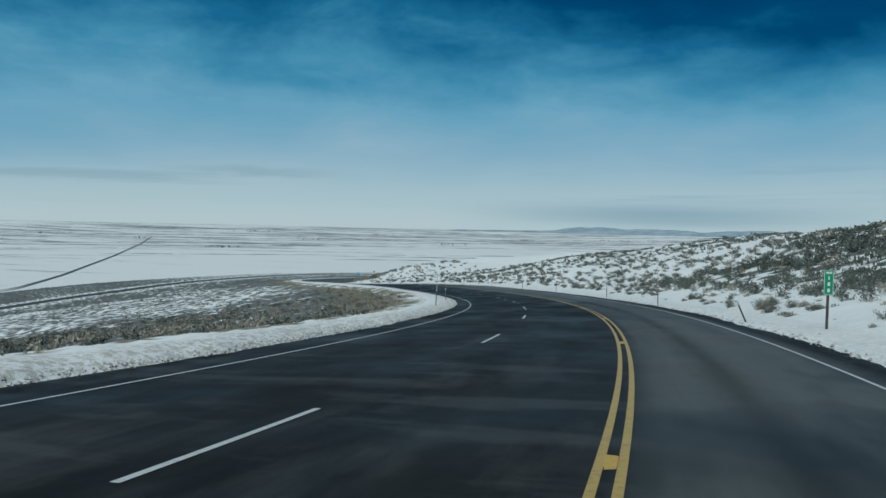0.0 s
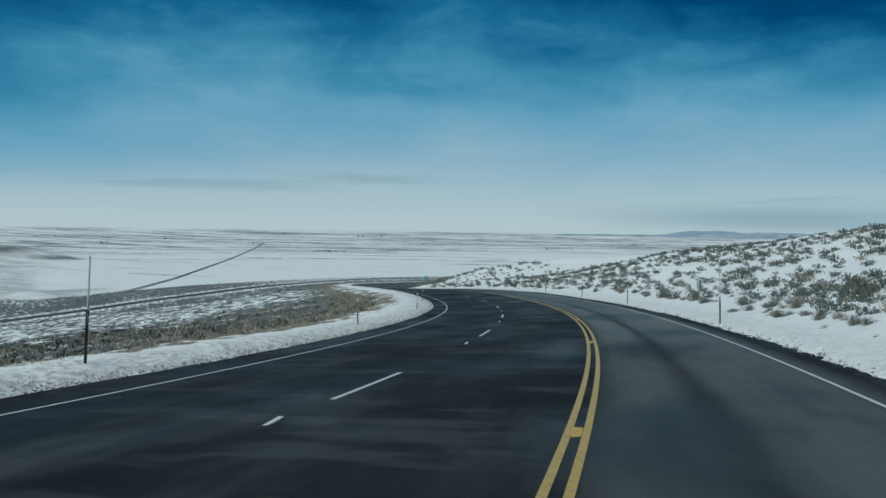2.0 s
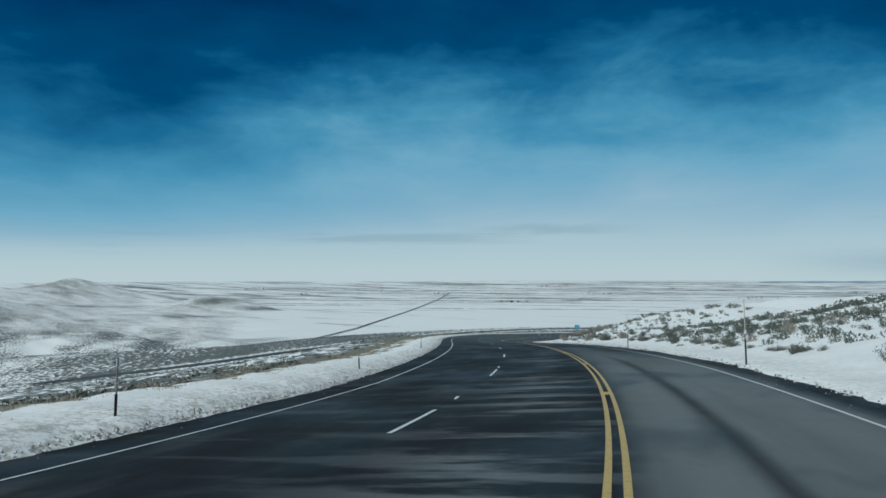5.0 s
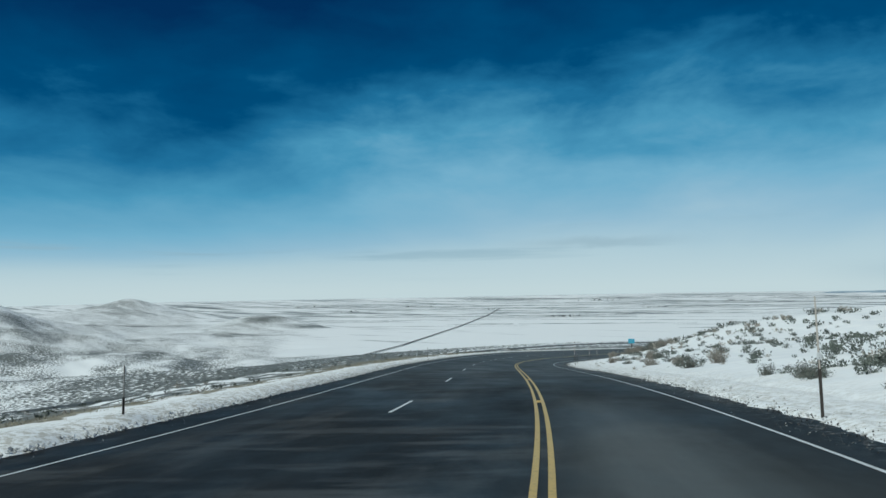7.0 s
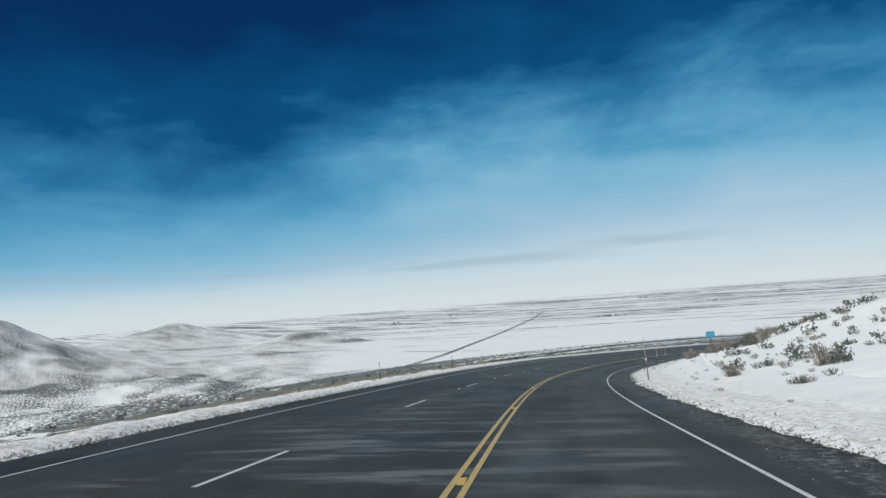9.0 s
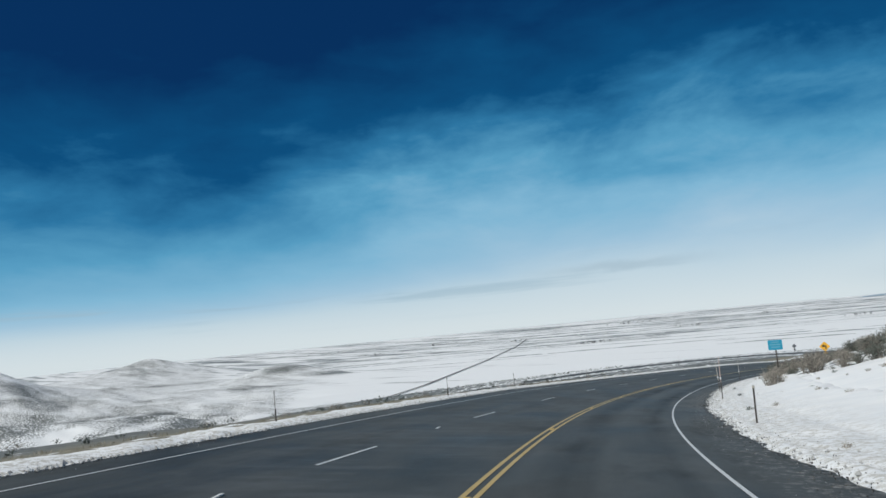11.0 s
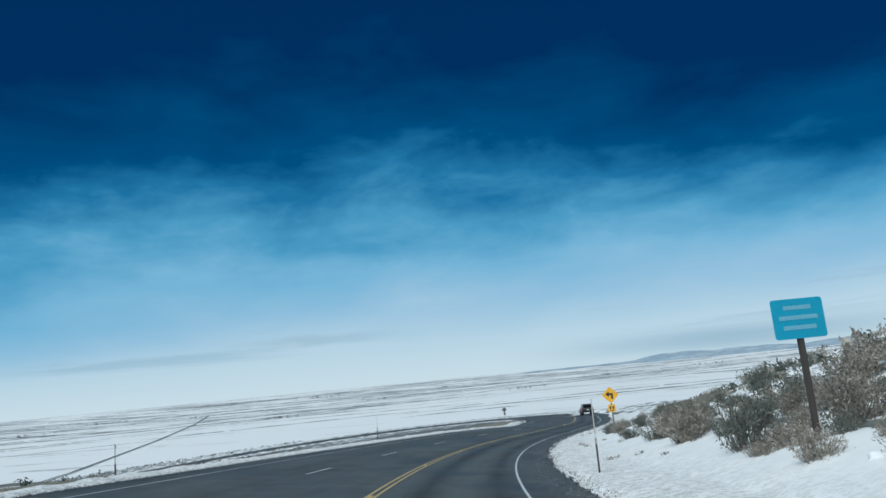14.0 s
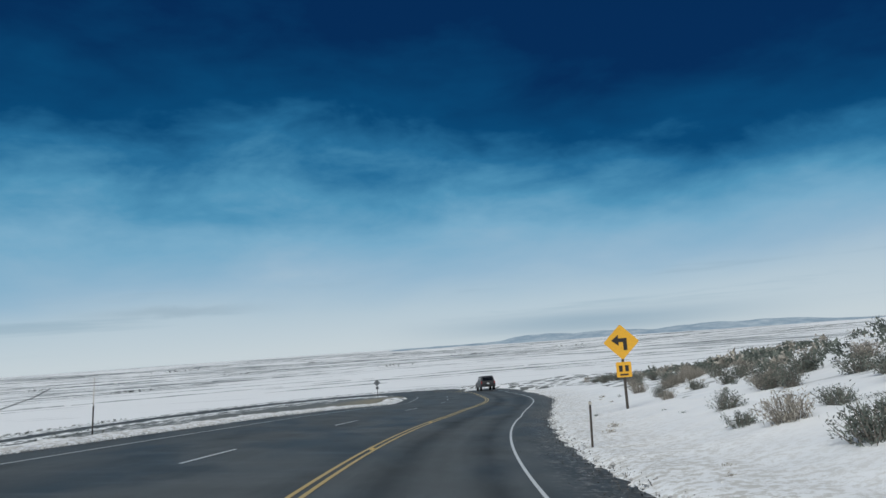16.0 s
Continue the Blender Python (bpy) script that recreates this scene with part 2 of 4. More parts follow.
def height(x, y):
    """The lie of the land without the road's own bed."""
    x, y = np.asarray(x, float), np.asarray(y, float)
    s, d, ahead = nearest(x, y, -60, S_LOW)
    s2, d2, _ = nearest(x, y, S_LOW, RS[-1])
    z, b = np.interp(s, RS, RZ), np.interp(s, RS, RB)
    bed = z - b * np.clip(d, EDGE_L, edge_r(s))
    soft = smooth(25, 70, np.abs(d))
    bed = bed * (1 - soft) + mean_level(x, y, -60, S_LOW) * soft
    soft = smooth(10, 40, np.abs(d2))
    low = np.interp(s2, RS, RZ) * (1 - soft) + mean_level(x, y, S_LOW, RS[-1]) * soft
    # right of the road: a cut slope that eases off
    dr = np.maximum(d - edge_r(s), 0)
    slope = np.interp(s, [0, 55, 95, 125, 150, 188, 205, 225, 260, 300, 340], [0.29, 0.29, 0.26, 0.20, 0.12, 0.11, 0.19, 0.29, 0.26, 0.16, 0.03])
    ease = np.interp(dr, [0, 2, 8, 20, 32, 60, 200], [0, 0.15, 1.7, 5.6, 7.6, 9.5, 16]) / 0.30
    up = slope * ease
    up = up + (waves(x, y, 26, 3) * 0.45 + waves(x, y, 7, 4) * 0.14) * smooth(3, 14, dr)
    # left of it: a shoulder, then down to the lower road
    dl = np.maximum(EDGE_L - d, 0)
    l2 = np.maximum(np.abs(d2) - 5, 0)
    t = dl / (dl + l2 + 1e-6)
    drop = np.interp(dl, [0, 1.0, 2.2, 4, 8, 14, 20, 41, 120], [0, 0.06, 0.0, -0.22, -0.78, -1.62, -2.5, -5.6, -17.0])
    drop = drop * (1 - 0.7 * smooth(150, 185, s) * (1 - smooth(262, 290, s)) * (1 - smooth(9, 24, dl)))          # a brushy shelf outside the second bend
    drop = np.maximum(drop, np.minimum(low - bed, 0))
    drop = drop + 0.30 * smooth(66, 86, s) * (1 - smooth(104, 122, s)) * np.exp(-((dl - 3.2) / 1.6) ** 2)          # a broad shelf of snow inside the first bend
    w = smooth(0.55, 1.0, t)
    left = drop * (1 - w) + (low - bed) * w
    left = left + (waves(x, y, 30, 5) * 0.5 + waves(x, y, 8, 6) * 0.12) * smooth(3, 16, dl) * smooth(0, 10, l2)
    past = smooth(0, 40, ahead)
    near = (bed + np.where(d > 0, up, left)) * (1 - past) + low * past
    # past the lower road the slope drops to the valley
    out = np.maximum(d2 - 5, 0) * smooth(S_LOW + 1, S_LOW + 30, s2)
    near = near - np.interp(out, [0, 8, 60, 110, 200, 600], [0, 0.1, 2.2, 7, 25, 60]) * np.maximum(np.maximum(smooth(0, 40, dl), smooth(318, 345, s)), past)
    r = np.hypot(x, y)
    floor = np.interp(r, [0, 300, 700, 1200, 1900, 2800, 3500, 4100, 4500, 4800, 5200],
                      [-40, -48, -78, -92, -101, -106, -97, -82, -70, -61, -58])
    west = smooth(50, 60, np.degrees(np.arctan2(-x, y)))
    floor = floor + (waves(x, y, 260, 8) * 7 + waves(x, y, 95, 18) * 3.4) * smooth(250, 500, r) * (1 - smooth(1500, 2200, r)) * west
    floor = floor + hill(x, y, 67.9, 3000, 58, 260, 270) + hill(x, y, 67.7, 3000, 26, 90, 80) + hill(x, y, 74, 2700, 34, 300, 300) + hill(x, y, 58.8, 2100, 31, 130, 95) + hill(x, y, 56.2, 2060, 17, 60, 90)
    floor = floor + hill(x, y, 77.4, 1580, 40, 200, 100) + hill(x, y, 80.5, 1500, 36, 200, 120) + hill(x, y, 77, 1600, 60, 320, 260) + hill(x, y, 72, 800, 16, 110, 160) + hill(x, y, 62, 790, 9, 80, 170) + hill(x, y, 60, 560, 9, 70, 110)
    far = np.where(d > 0, smooth(80, 320, d), smooth(60, 320, out))
    far = np.maximum(far, smooth(430, 760, r))
    return near * (1 - far) + floor * far


# ---------------------------------------------------------------- mesh helpers
def grid_mesh(name, P):
    """A sheet from an array of points, rows x columns x 3, normals up where rows run ahead and columns to the right."""
    n, m = P.shape[:2]
    i = np.arange((n - 1) * (m - 1))
    r, c = i // (m - 1), i % (m - 1)
    a = r * m + c
    faces = np.stack([a, a + 1, a + m + 1, a + m], 1)
    me = bpy.data.meshes.new(name)
    me.vertices.add(n * m)
    me.vertices.foreach_set("co", P.reshape(-1).astype(np.float32))
    me.loops.add(faces.size)
    me.loops.foreach_set("vertex_index", faces.ravel().astype(np.int32))
    me.polygons.add(len(faces))
    me.polygons.foreach_set("loop_start", (np.arange(len(faces)) * 4).astype(np.int32))
    me.update(calc_edges=True)
    me.shade_smooth()
    return me


def part(name, bm, mat, parent=None, label="", smooth_shade=False):
    me = bpy.data.meshes.new(name)
    bm.to_mesh(me)
    bm.free()
    me.materials.append(mat)
    if smooth_shade:
        me.shade_smooth()
    ob = new(name, me)
    if parent is not None:
        ob.parent = parent
    if label:
        ob["label"] = label
    return ob


def box_bm(sx, sy, sz, at=(0, 0, 0), bevel=0.0, rot=None):
    bm = bmesh.new()
    bmesh.ops.create_cube(bm, size=1)
    bmesh.ops.scale(bm, vec=(sx, sy, sz), verts=bm.verts)
    if bevel:
        bmesh.ops.bevel(bm, geom=bm.edges[:] + bm.verts[:], offset=bevel, segments=2, affect="EDGES")
    if rot is not None:
        bmesh.ops.transform(bm, matrix=rot, verts=bm.verts)
    bmesh.ops.translate(bm, vec=at, verts=bm.verts)
    return bm


def tube_bm(r0, r1, length, at=(0, 0, 0), seg=10, rot=None):
    bm = bmesh.new()
    bmesh.ops.create_cone(bm, cap_ends=True, segments=seg, radius1=r0, radius2=r1, depth=length)
    if rot is not None:
        bmesh.ops.transform(bm, matrix=rot, verts=bm.verts)
    bmesh.ops.translate(bm, vec=at, verts=bm.verts)
    return bm


def join_bm(*bms):
    out = bmesh.new()
    for b in bms:
        me = bpy.data.meshes.new("tmp")
        b.to_mesh(me)
        b.free()
        out.from_mesh(me)
        bpy.data.meshes.remove(me)
    return out


# ---------------------------------------------------------------- ground materials
def nt_fac(nt, name):
    a = nt.nodes.new("ShaderNodeAttribute")
    a.attribute_name = name
    return a.outputs["Fac"]


def make_snow_ground():
    m, nt, b = material("snow_ground", (0.8, 0.82, 0.84), 0.7, 0, 0.3)
    brush = nt.nodes.new("ShaderNodeSeparateColor")          # r: bare share, g: far, b: dirt in the snow
    nt.links.new(attr_node(nt, "brush"), brush.inputs[0])
    pos = nt.nodes.new("ShaderNodeNewGeometry").outputs["Position"]
    cell = nt.nodes.new("ShaderNodeTexVoronoi")          # single low bushes, thick in some places and thin in others
    cell.voronoi_dimensions, cell.inputs["Scale"].default_value = "2D", 0.52
    stray = nt.nodes.new("ShaderNodeTexNoise")
    stray.inputs["Scale"].default_value, stray.inputs["Detail"].default_value = 0.7, 4.0
    nt.links.new(pos, stray.inputs["Vector"])
    shift = nt.nodes.new("ShaderNodeVectorMath")
    shift.operation = "MULTIPLY_ADD"
    shift.inputs[1].default_value = (1.7, 1.7, 0)
    nt.links.new(stray.outputs["Color"], shift.inputs[0])
    nt.links.new(pos, shift.inputs[2])
    nt.links.new(shift.outputs[0], cell.inputs["Vector"])
    spot = ramp_node(nt, cell.outputs["Distance"], [(0.0, 0.82), (0.8, 0.22)])
    near = mix_node(nt, 0.50, spot, mix_node(nt, 0.52, mix_node(nt, 0.42, noise_node(nt, 0.9, 5, 0.68, pos), noise_node(nt, 0.17, 4, 0.7, pos)), noise_node(nt, 0.028, 6, 0.66, pos, (1, 1.7, 1))))
    turned = nt.nodes.new("ShaderNodeMapping")          # long thin field margins across the valley
    turned.inputs["Rotation"].default_value = (0, 0, radians(-38))
    turned.inputs["Scale"].default_value = (0.0019, 0.020, 0.004)
    nt.links.new(pos, turned.inputs[0])
    thin = nt.nodes.new("ShaderNodeMapping")
    thin.inputs["Rotation"].default_value = (0, 0, radians(-30))
    thin.inputs["Scale"].default_value = (0.0010, 0.055, 0.004)
    nt.links.new(pos, thin.inputs[0])
    wide = mix_node(nt, 0.38, noise_node(nt, 1.0, 7, 0.62, turned.outputs[0]), noise_node(nt, 1.0, 4, 0.6, thin.outputs[0]))
    mixed = mix_node(nt, brush.outputs[1], near, wide)
    th = nt.nodes.new("ShaderNodeMath")
    th.operation = "MULTIPLY_ADD"
    nt.links.new(brush.outputs[0], th.inputs[0])
    th.inputs[1].default_value = 0.45
    nt.links.new(mixed, th.inputs[2])
    bare = ramp_node(nt, th.outputs[0], [(0.0, 0.0), (0.60, 0.0), (0.645, 1.0)])
    some = nt.nodes.new("ShaderNodeMath")
    some.operation = "MULTIPLY"
    nt.links.new(bare, some.inputs[0])
    nt.links.new(ramp_node(nt, brush.outputs[0], [(0.03, 0.0), (0.12, 1.0)]), some.inputs[1])
    bare = mix_node(nt, brush.outputs[1], some.outputs[0], bare)
    soil = ramp_node(nt, noise_node(nt, 2.5, 5, 0.6, pos), [(0.3, (0.088, 0.099, 0.099)), (0.55, (0.152, 0.165, 0.162)), (0.75, (0.215, 0.224, 0.213))])
    soil = mix_node(nt, nt_fac(nt, "grass"), soil, ramp_node(nt, noise_node(nt, 1.6, 5, 0.65, pos), [(0.3, (0.15, 0.138, 0.105)), (0.7, (0.31, 0.285, 0.215))]))
    # far bare streaks turn grey-blue: distance haze put into the soil colour
    soil = mix_node(nt, brush.outputs[1], soil, ramp_node(nt, wide, [(0.5, (0.30, 0.33, 0.345)), (0.68, (0.10, 0.115, 0.12))]))
    snow = ramp_node(nt, noise_node(nt, 0.6, 4, 0.6, pos), [(0.3, (0.79, 0.815, 0.84)), (0.7, (0.89, 0.90, 0.905))])
    fleck = ramp_node(nt, noise_node(nt, 5.5, 6, 0.80, pos), [(0.47, 0.0), (0.56, 0.9)])
    dirt = nt.nodes.new("ShaderNodeMath")
    dirt.operation = "MULTIPLY"
    nt.links.new(fleck, dirt.inputs[0])
    nt.links.new(brush.outputs[2], dirt.inputs[1])
    snow = mix_node(nt, dirt.outputs[0], snow, (0.39, 0.365, 0.31))
    nt.links.new(mix_node(nt, bare, snow, soil), b.inputs["Base Color"])
    bump_node(nt, noise_node(nt, 8.0, 6, 0.66, pos), b, 0.22, 0.05)
    return m


def make_asphalt():
    m, nt, b = material("asphalt", (0.05, 0.052, 0.055), 0.6, 0, 0.17)
    uv = attr_node(nt, "lane")          # x along, y across, in metres
    streak = noise_node(nt, 1.0, 6, 0.62, uv, (0.035, 0.8, 1))
    patch = noise_node(nt, 1.0, 7, 0.60, uv, (0.20, 0.34, 1))
    grain = noise_node(nt, 90, 3, 0.6)
    base = ramp_node(nt, streak, [(0.35, (0.009, 0.0088, 0.0084)), (0.55, (0.016, 0.0158, 0.0152)), (0.75, (0.034, 0.034, 0.033))])
    dry = nt.nodes.new("ShaderNodeSeparateColor")          # r: dried share, painted sheen and haze, g: frost streaks, b: shoulder grit
    nt.links.new(attr_node(nt, "dry"), dry.inputs[0])

    def times(a, b):
        n = nt.nodes.new("ShaderNodeMath")
        n.operation = "MULTIPLY"
        nt.links.new(a, n.inputs[0])
        nt.links.new(b, n.inputs[1])
        return n.outputs[0]
    # dried film with wet pools left in it, and painted sheen and haze
    wet = ramp_node(nt, patch, [(0.33, 0.22), (0.42, 0.62), (0.50, 1.0)])
    worn = ramp_node(nt, streak, [(0.34, 0.72), (0.55, 1.0)])
    base = mix_node(nt, times(dry.outputs[0], times(wet, worn)), base, (0.214, 0.240, 0.247))
    # frost blown over the lanes: long thin trails, and short bars across
    across = noise_node(nt, 1.0, 6, 0.62, uv, (1.1, 0.26, 1))
    base = mix_node(nt, times(dry.outputs[1], ramp_node(nt, across, [(0.51, 0.0), (0.61, 0.85)])), base, (0.20, 0.215, 0.225))
    film = ramp_node(nt, noise_node(nt, 1.0, 7, 0.66, uv, (0.17, 0.55, 1)), [(0.52, 0.0), (0.66, 0.30)])
    base = mix_node(nt, film, base, (0.17, 0.18, 0.185))
    pools = ramp_node(nt, noise_node(nt, 1.0, 6, 0.6, uv, (0.26, 0.5, 1)), [(0.36, 0.50), (0.45, 0.0)])
    keep = nt.nodes.new("ShaderNodeMath")
    keep.operation = "SUBTRACT"
    keep.use_clamp = True
    keep.inputs[0].default_value = 1.0
    nt.links.new(dry.outputs[0], keep.inputs[1])
    base = mix_node(nt, times(pools, keep.outputs[0]), base, (0.009, 0.0092, 0.0092))
    speck = ramp_node(nt, noise_node(nt, 6.0, 6, 0.78), [(0.52, 0.0), (0.61, 0.85)])
    base = mix_node(nt, times(dry.outputs[2], speck), base, (0.36, 0.36, 0.35))
    base = mix_node(nt, 0.35, base, ramp_node(nt, grain, [(0.3, (0.02, 0.02, 0.02)), (0.7, (0.12, 0.12, 0.12))]), "OVERLAY")
    nt.links.new(base, b.inputs["Base Color"])
    nt.links.new(ramp_node(nt, patch, [(0.35, 0.46), (0.65, 0.74)]), b.inputs["Roughness"])
    bump_node(nt, grain, b, 0.25, 0.004)
    return m


def make_paint(name, col, wear=0.5):
    m, nt, b = material(name, col, 0.42, 0, 0.8)
    n = noise_node(nt, 14, 6, 0.7)
    nt.links.new(mix_node(nt, ramp_node(nt, n, [(wear, 0.0), (wear + 0.2, 0.75)]), col, tuple(c * 0.35 + 0.02 for c in col)), b.inputs["Base Color"])
    bump_node(nt, n, b, 0.2, 0.004)
    return m


M_SNOW, M_ASPHALT = make_snow_ground(), make_asphalt()
M_WHITE, M_YELLOW = make_paint("white_paint", (0.64, 0.65, 0.65), 0.52), make_paint("yellow_paint", (0.54, 0.365, 0.085), 0.50)


# ---------------------------------------------------------------- ground sheet
def axis(lo, hi, step, reach, grow=1.07):
    v = list(np.arange(lo, hi + step / 2, step))
    st, a = step, v[0]
    while a > -reach:
        st *= grow
        a -= st
        v.insert(0, a)
    st, a = step, v[-1]
    while a < reach:
        st *= grow
        a += st
        v.append(a)
    return np.array(v)


def build_ground():
    X, Y = np.meshgrid(axis(-330, 60, 1.4, 4850, 1.034), axis(-30, 330, 1.4, 4850, 1.034))
    Z = height(X, Y)
    s, d, _ = nearest(X, Y, -60, RS[-1])
    under = (d > EDGE_L - 4.2) & (d < edge_r(s) + 4.2)
    lower = 1 - 0.5 * smooth(S_LOW, S_LOW + 60, s)
    under = np.where(s > S_LOW, (d > (EDGE_L - 0.9) * lower) & (d < 5.9 * lower), under)
    Z = np.where(under, Z - np.where(s > S_LOW + 30, 0.25, 0.5), Z)
    me = grid_mesh("ground", np.stack([X, Y, Z], -1))
    # how much of the ground is bare: brush land beside the road, hills, fields
    r = np.hypot(X, Y)
    br = np.zeros(X.shape)
    dl = EDGE_L - d
    br = br + (0.28 + 0.20 * waves(X, Y, 45, 14)) * smooth(2.5, 6, dl) * (1 - smooth(200, 320, dl))
    s1, d1, _ = nearest(X, Y, -60, S_LOW)
    strip = smooth(2.2, 3.4, EDGE_L - d1) * (1 - smooth(4.6, 7 + 5 * smooth(40, 70, s1), EDGE_L - d1)) * (0.05 + 0.95 * smooth(36, 56, s1)) * (1 - 0.8 * smooth(66, 80, s1) * (1 - smooth(100, 118, s1)) * (1 - smooth(4.5, 6.5, EDGE_L - d1)))
    br = br + 0.32 * strip
    br = br + 0.24 * smooth(3.5, 6, EDGE_L - d1) * (1 - smooth(45, 65, EDGE_L - d1)) * smooth(0, 25, s1) * (1 - smooth(120, 150, s1))
    br = br + 0.20 * smooth(3, 6, EDGE_L - d1) * (1 - smooth(14, 26, EDGE_L - d1)) * smooth(150, 185, s1)
    out = np.where(s > S_LOW, d, 0)
    br = br + (0.36 + 0.2 * waves(X, Y, 70, 15)) * smooth(6, 12, out) * (1 - smooth(70, 130, out)) * smooth(470, 560, s)
    br = br + 0.26 * smooth(8, 14, d) * (1 - smooth(45, 70, s))
    br = br + 0.28 * smooth(2, 5, d - edge_r(s)) * smooth(218, 226, s) * (1 - smooth(246, 254, s)) * (1 - smooth(16, 24, d))
    az = np.degrees(np.arctan2(-X, Y))
    hills = smooth(50, 58, az) * smooth(230, 330, r) * np.where(az > 63, 1 - smooth(3300, 3700, r), 1 - smooth(2300, 2700, r))          # speckled brush on the hills to the west
    far = smooth(900, 1300, r) * (1 - hills)
    br = br * (1 - far) + far * (0.03 + 0.12 * waves(X, Y, 900, 11) + 0.15 * smooth(2300, 3000, r))
    rough = 0.15 * waves(X, Y, 150, 12) + 0.15 * waves(X, Y, 55, 19)
    br = np.where(hills > 0, br * (1 - hills) + hills * (0.30 + rough * (1 - 0.4 * smooth(800, 1500, r)) - 0.15 * smooth(560, 700, r)), br)
    # beds of scrub on the knolls and hill faces: azimuth, distance, share, depth, breadth
    for a, q, k, wr, wa in ((63, 800, 0.19, 130, 190), (70, 760, 0.12, 90, 110), (54.5, 960, 0.14, 60, 90), (64.5, 1180, 0.30, 38, 110), (70, 1330, 0.24, 50, 90), (59, 1640, 0.34, 26, 85), (64, 1760, 0.30, 60, 60),
                            (54.6, 1990, 0.30, 34, 95), (58.0, 2010, 0.22, 70, 90), (68.5, 2860, 0.20, 140, 70), (72.6, 1400, 0.10, 170, 110), (75.5, 1380, 0.08, 160, 90), (52, 1530, 0.20, 24, 60), (67.5, 2400, 0.24, 60, 160)):
        br = br + hill(X, Y, a, q, k, wr, wa) * (0.8 + 4.0 * rough)
    br = br + 0.2 * smooth(230, 330, r) * (1 - smooth(600, 900, r)) * (1 - hills) * (az > 0)
    at = me.color_attributes.new("brush", "FLOAT_COLOR", "POINT")
    col = np.ones((br.size, 4), np.float32)
    col[:, 0], col[:, 1], col[:, 2] = br.ravel(), far.ravel(), 0.0
    at.data.foreach_set("color", col.ravel())
    grass = me.attributes.new("grass", "FLOAT", "POINT")
    grass.data.foreach_set("value", strip.ravel().astype(np.float32))
    me.materials.append(M_SNOW)
    return tagged(new("ground", me), "snow-covered hillside and valley with bare brush patches", "ground", kind="structure")


build_ground()


def ribbon(name, s, d, h=0.0, lane=True):
    P = on_road(s[:, None], d[None, :], h)
    me = grid_mesh(name, P)
    if lane:
        at = me.color_attributes.new("lane", "FLOAT_COLOR", "POINT")
        col = np.ones((P.shape[0] * P.shape[1], 4), np.float32)
        col[:, 0] = np.repeat(s, len(d))
        col[:, 1] = np.tile(d, len(s))
        at.data.foreach_set("color", col.ravel())
    return me


def build_road():
    s = np.arange(-40, RS[-1], 1.0)          # rows along
    d = np.concatenate([np.linspace(EDGE_L - 0.3, 0.8, 22), np.arange(0.95, 1.85, 0.1), np.linspace(1.95, 5.1, 10)])
    narrow = 1 - 0.5 * smooth(S_LOW, S_LOW + 60, s)          # two lanes only once it is past the bend
    me = grid_mesh("road", on_road(s[:, None], d[None, :] * narrow[:, None]))
    lane = me.color_attributes.new("lane", "FLOAT_COLOR", "POINT")
    col = np.ones((len(s), len(d), 4), np.float32)
    col[..., 0], col[..., 1] = s[:, None], d[None, :]
    lane.data.foreach_set("color", col.ravel())
    S, D = s[:, None], d[None, :]
    # dried right lane; the paler part past 40 m is painted grazing sheen
    dry = smooth(0.1, 0.5, D) * (1 - smooth(3.2, 3.7, D)) * (0.72 + 0.28 * smooth(40, 62, S)) * (1 - 0.92 * smooth(98, 120, S))
    dry = dry * (1 - (0.5 + 0.3 * smooth(25, 60, S)) * np.exp(-((D - 1.37) / (0.27 - 0.12 * smooth(25, 60, S))) ** 2))
    dry = dry * (1 - 0.65 * np.exp(-((S - 47.5) / 2.2) ** 2 - ((D - 1.1) / 0.8) ** 2))          # a pool that has not dried
    dry = dry + 0.55 * smooth(104, 112, S) * (1 - smooth(120, 132, S)) * np.exp(-((D - 1.3) / 0.9) ** 2)
    dry = dry + 0.28 * smooth(120, 160, S) * (1 - smooth(165, 215, S))
    # dry grey with two wheel tracks, plus haze painted in from 165 m
    dry = dry + 0.55 * smooth(165, 215, S) * (1 - 0.6 * np.exp(-((D - 1.0) / 0.3) ** 2)) * (1 - 0.6 * np.exp(-((D - 2.6) / 0.3) ** 2))
    dry = dry + 0.06 * smooth(2.6, 0.2, -D) * (D < 0.1) * (S < 25)
    streaks = np.exp(-((D + 1.3) / 1.1) ** 2) * 0.85 * smooth(52, 80, S) * (1 - smooth(100, 125, S)) + 0.25 * (D < 0) * (S < 130) + 0.3 * (D < 0) * (S > 130) * (D > -5)
    streaks = streaks + 0.8 * np.exp(-((S - 152) / 9) ** 2) * smooth(-5.2, -4, D) * (1 - smooth(2.2, 3.0, D))
    at = me.color_attributes.new("dry", "FLOAT_COLOR", "POINT")
    col = np.ones((len(s), len(d), 4), np.float32)
    grit = smooth(LANE_R + 0.15, LANE_R + 0.9, D) * (0.35 + 0.65 * smooth(90, 130, S))
    col[..., 0], col[..., 1], col[..., 2] = dry, streaks, grit
    at.data.foreach_set("color", col.ravel())
    me.materials.append(M_ASPHALT)
    return tagged(new("road", me), "dark damp asphalt road with two lanes uphill and one down", "road", kind="structure")


build_road()


def stripe(name, s0, s1, d, width, mat, label, parent=None):
    s = np.arange(s0, s1 + 0.01, max(0.5, min(1.0, (s1 - s0) / 4)))
    me = ribbon(name, s, np.array([d - width / 2, d + width / 2]), 0.006, False)
    me.materials.append(mat)
    ob = new(name, me)
    ob["label"] = label
    if parent:
        ob.parent = parent
    return ob


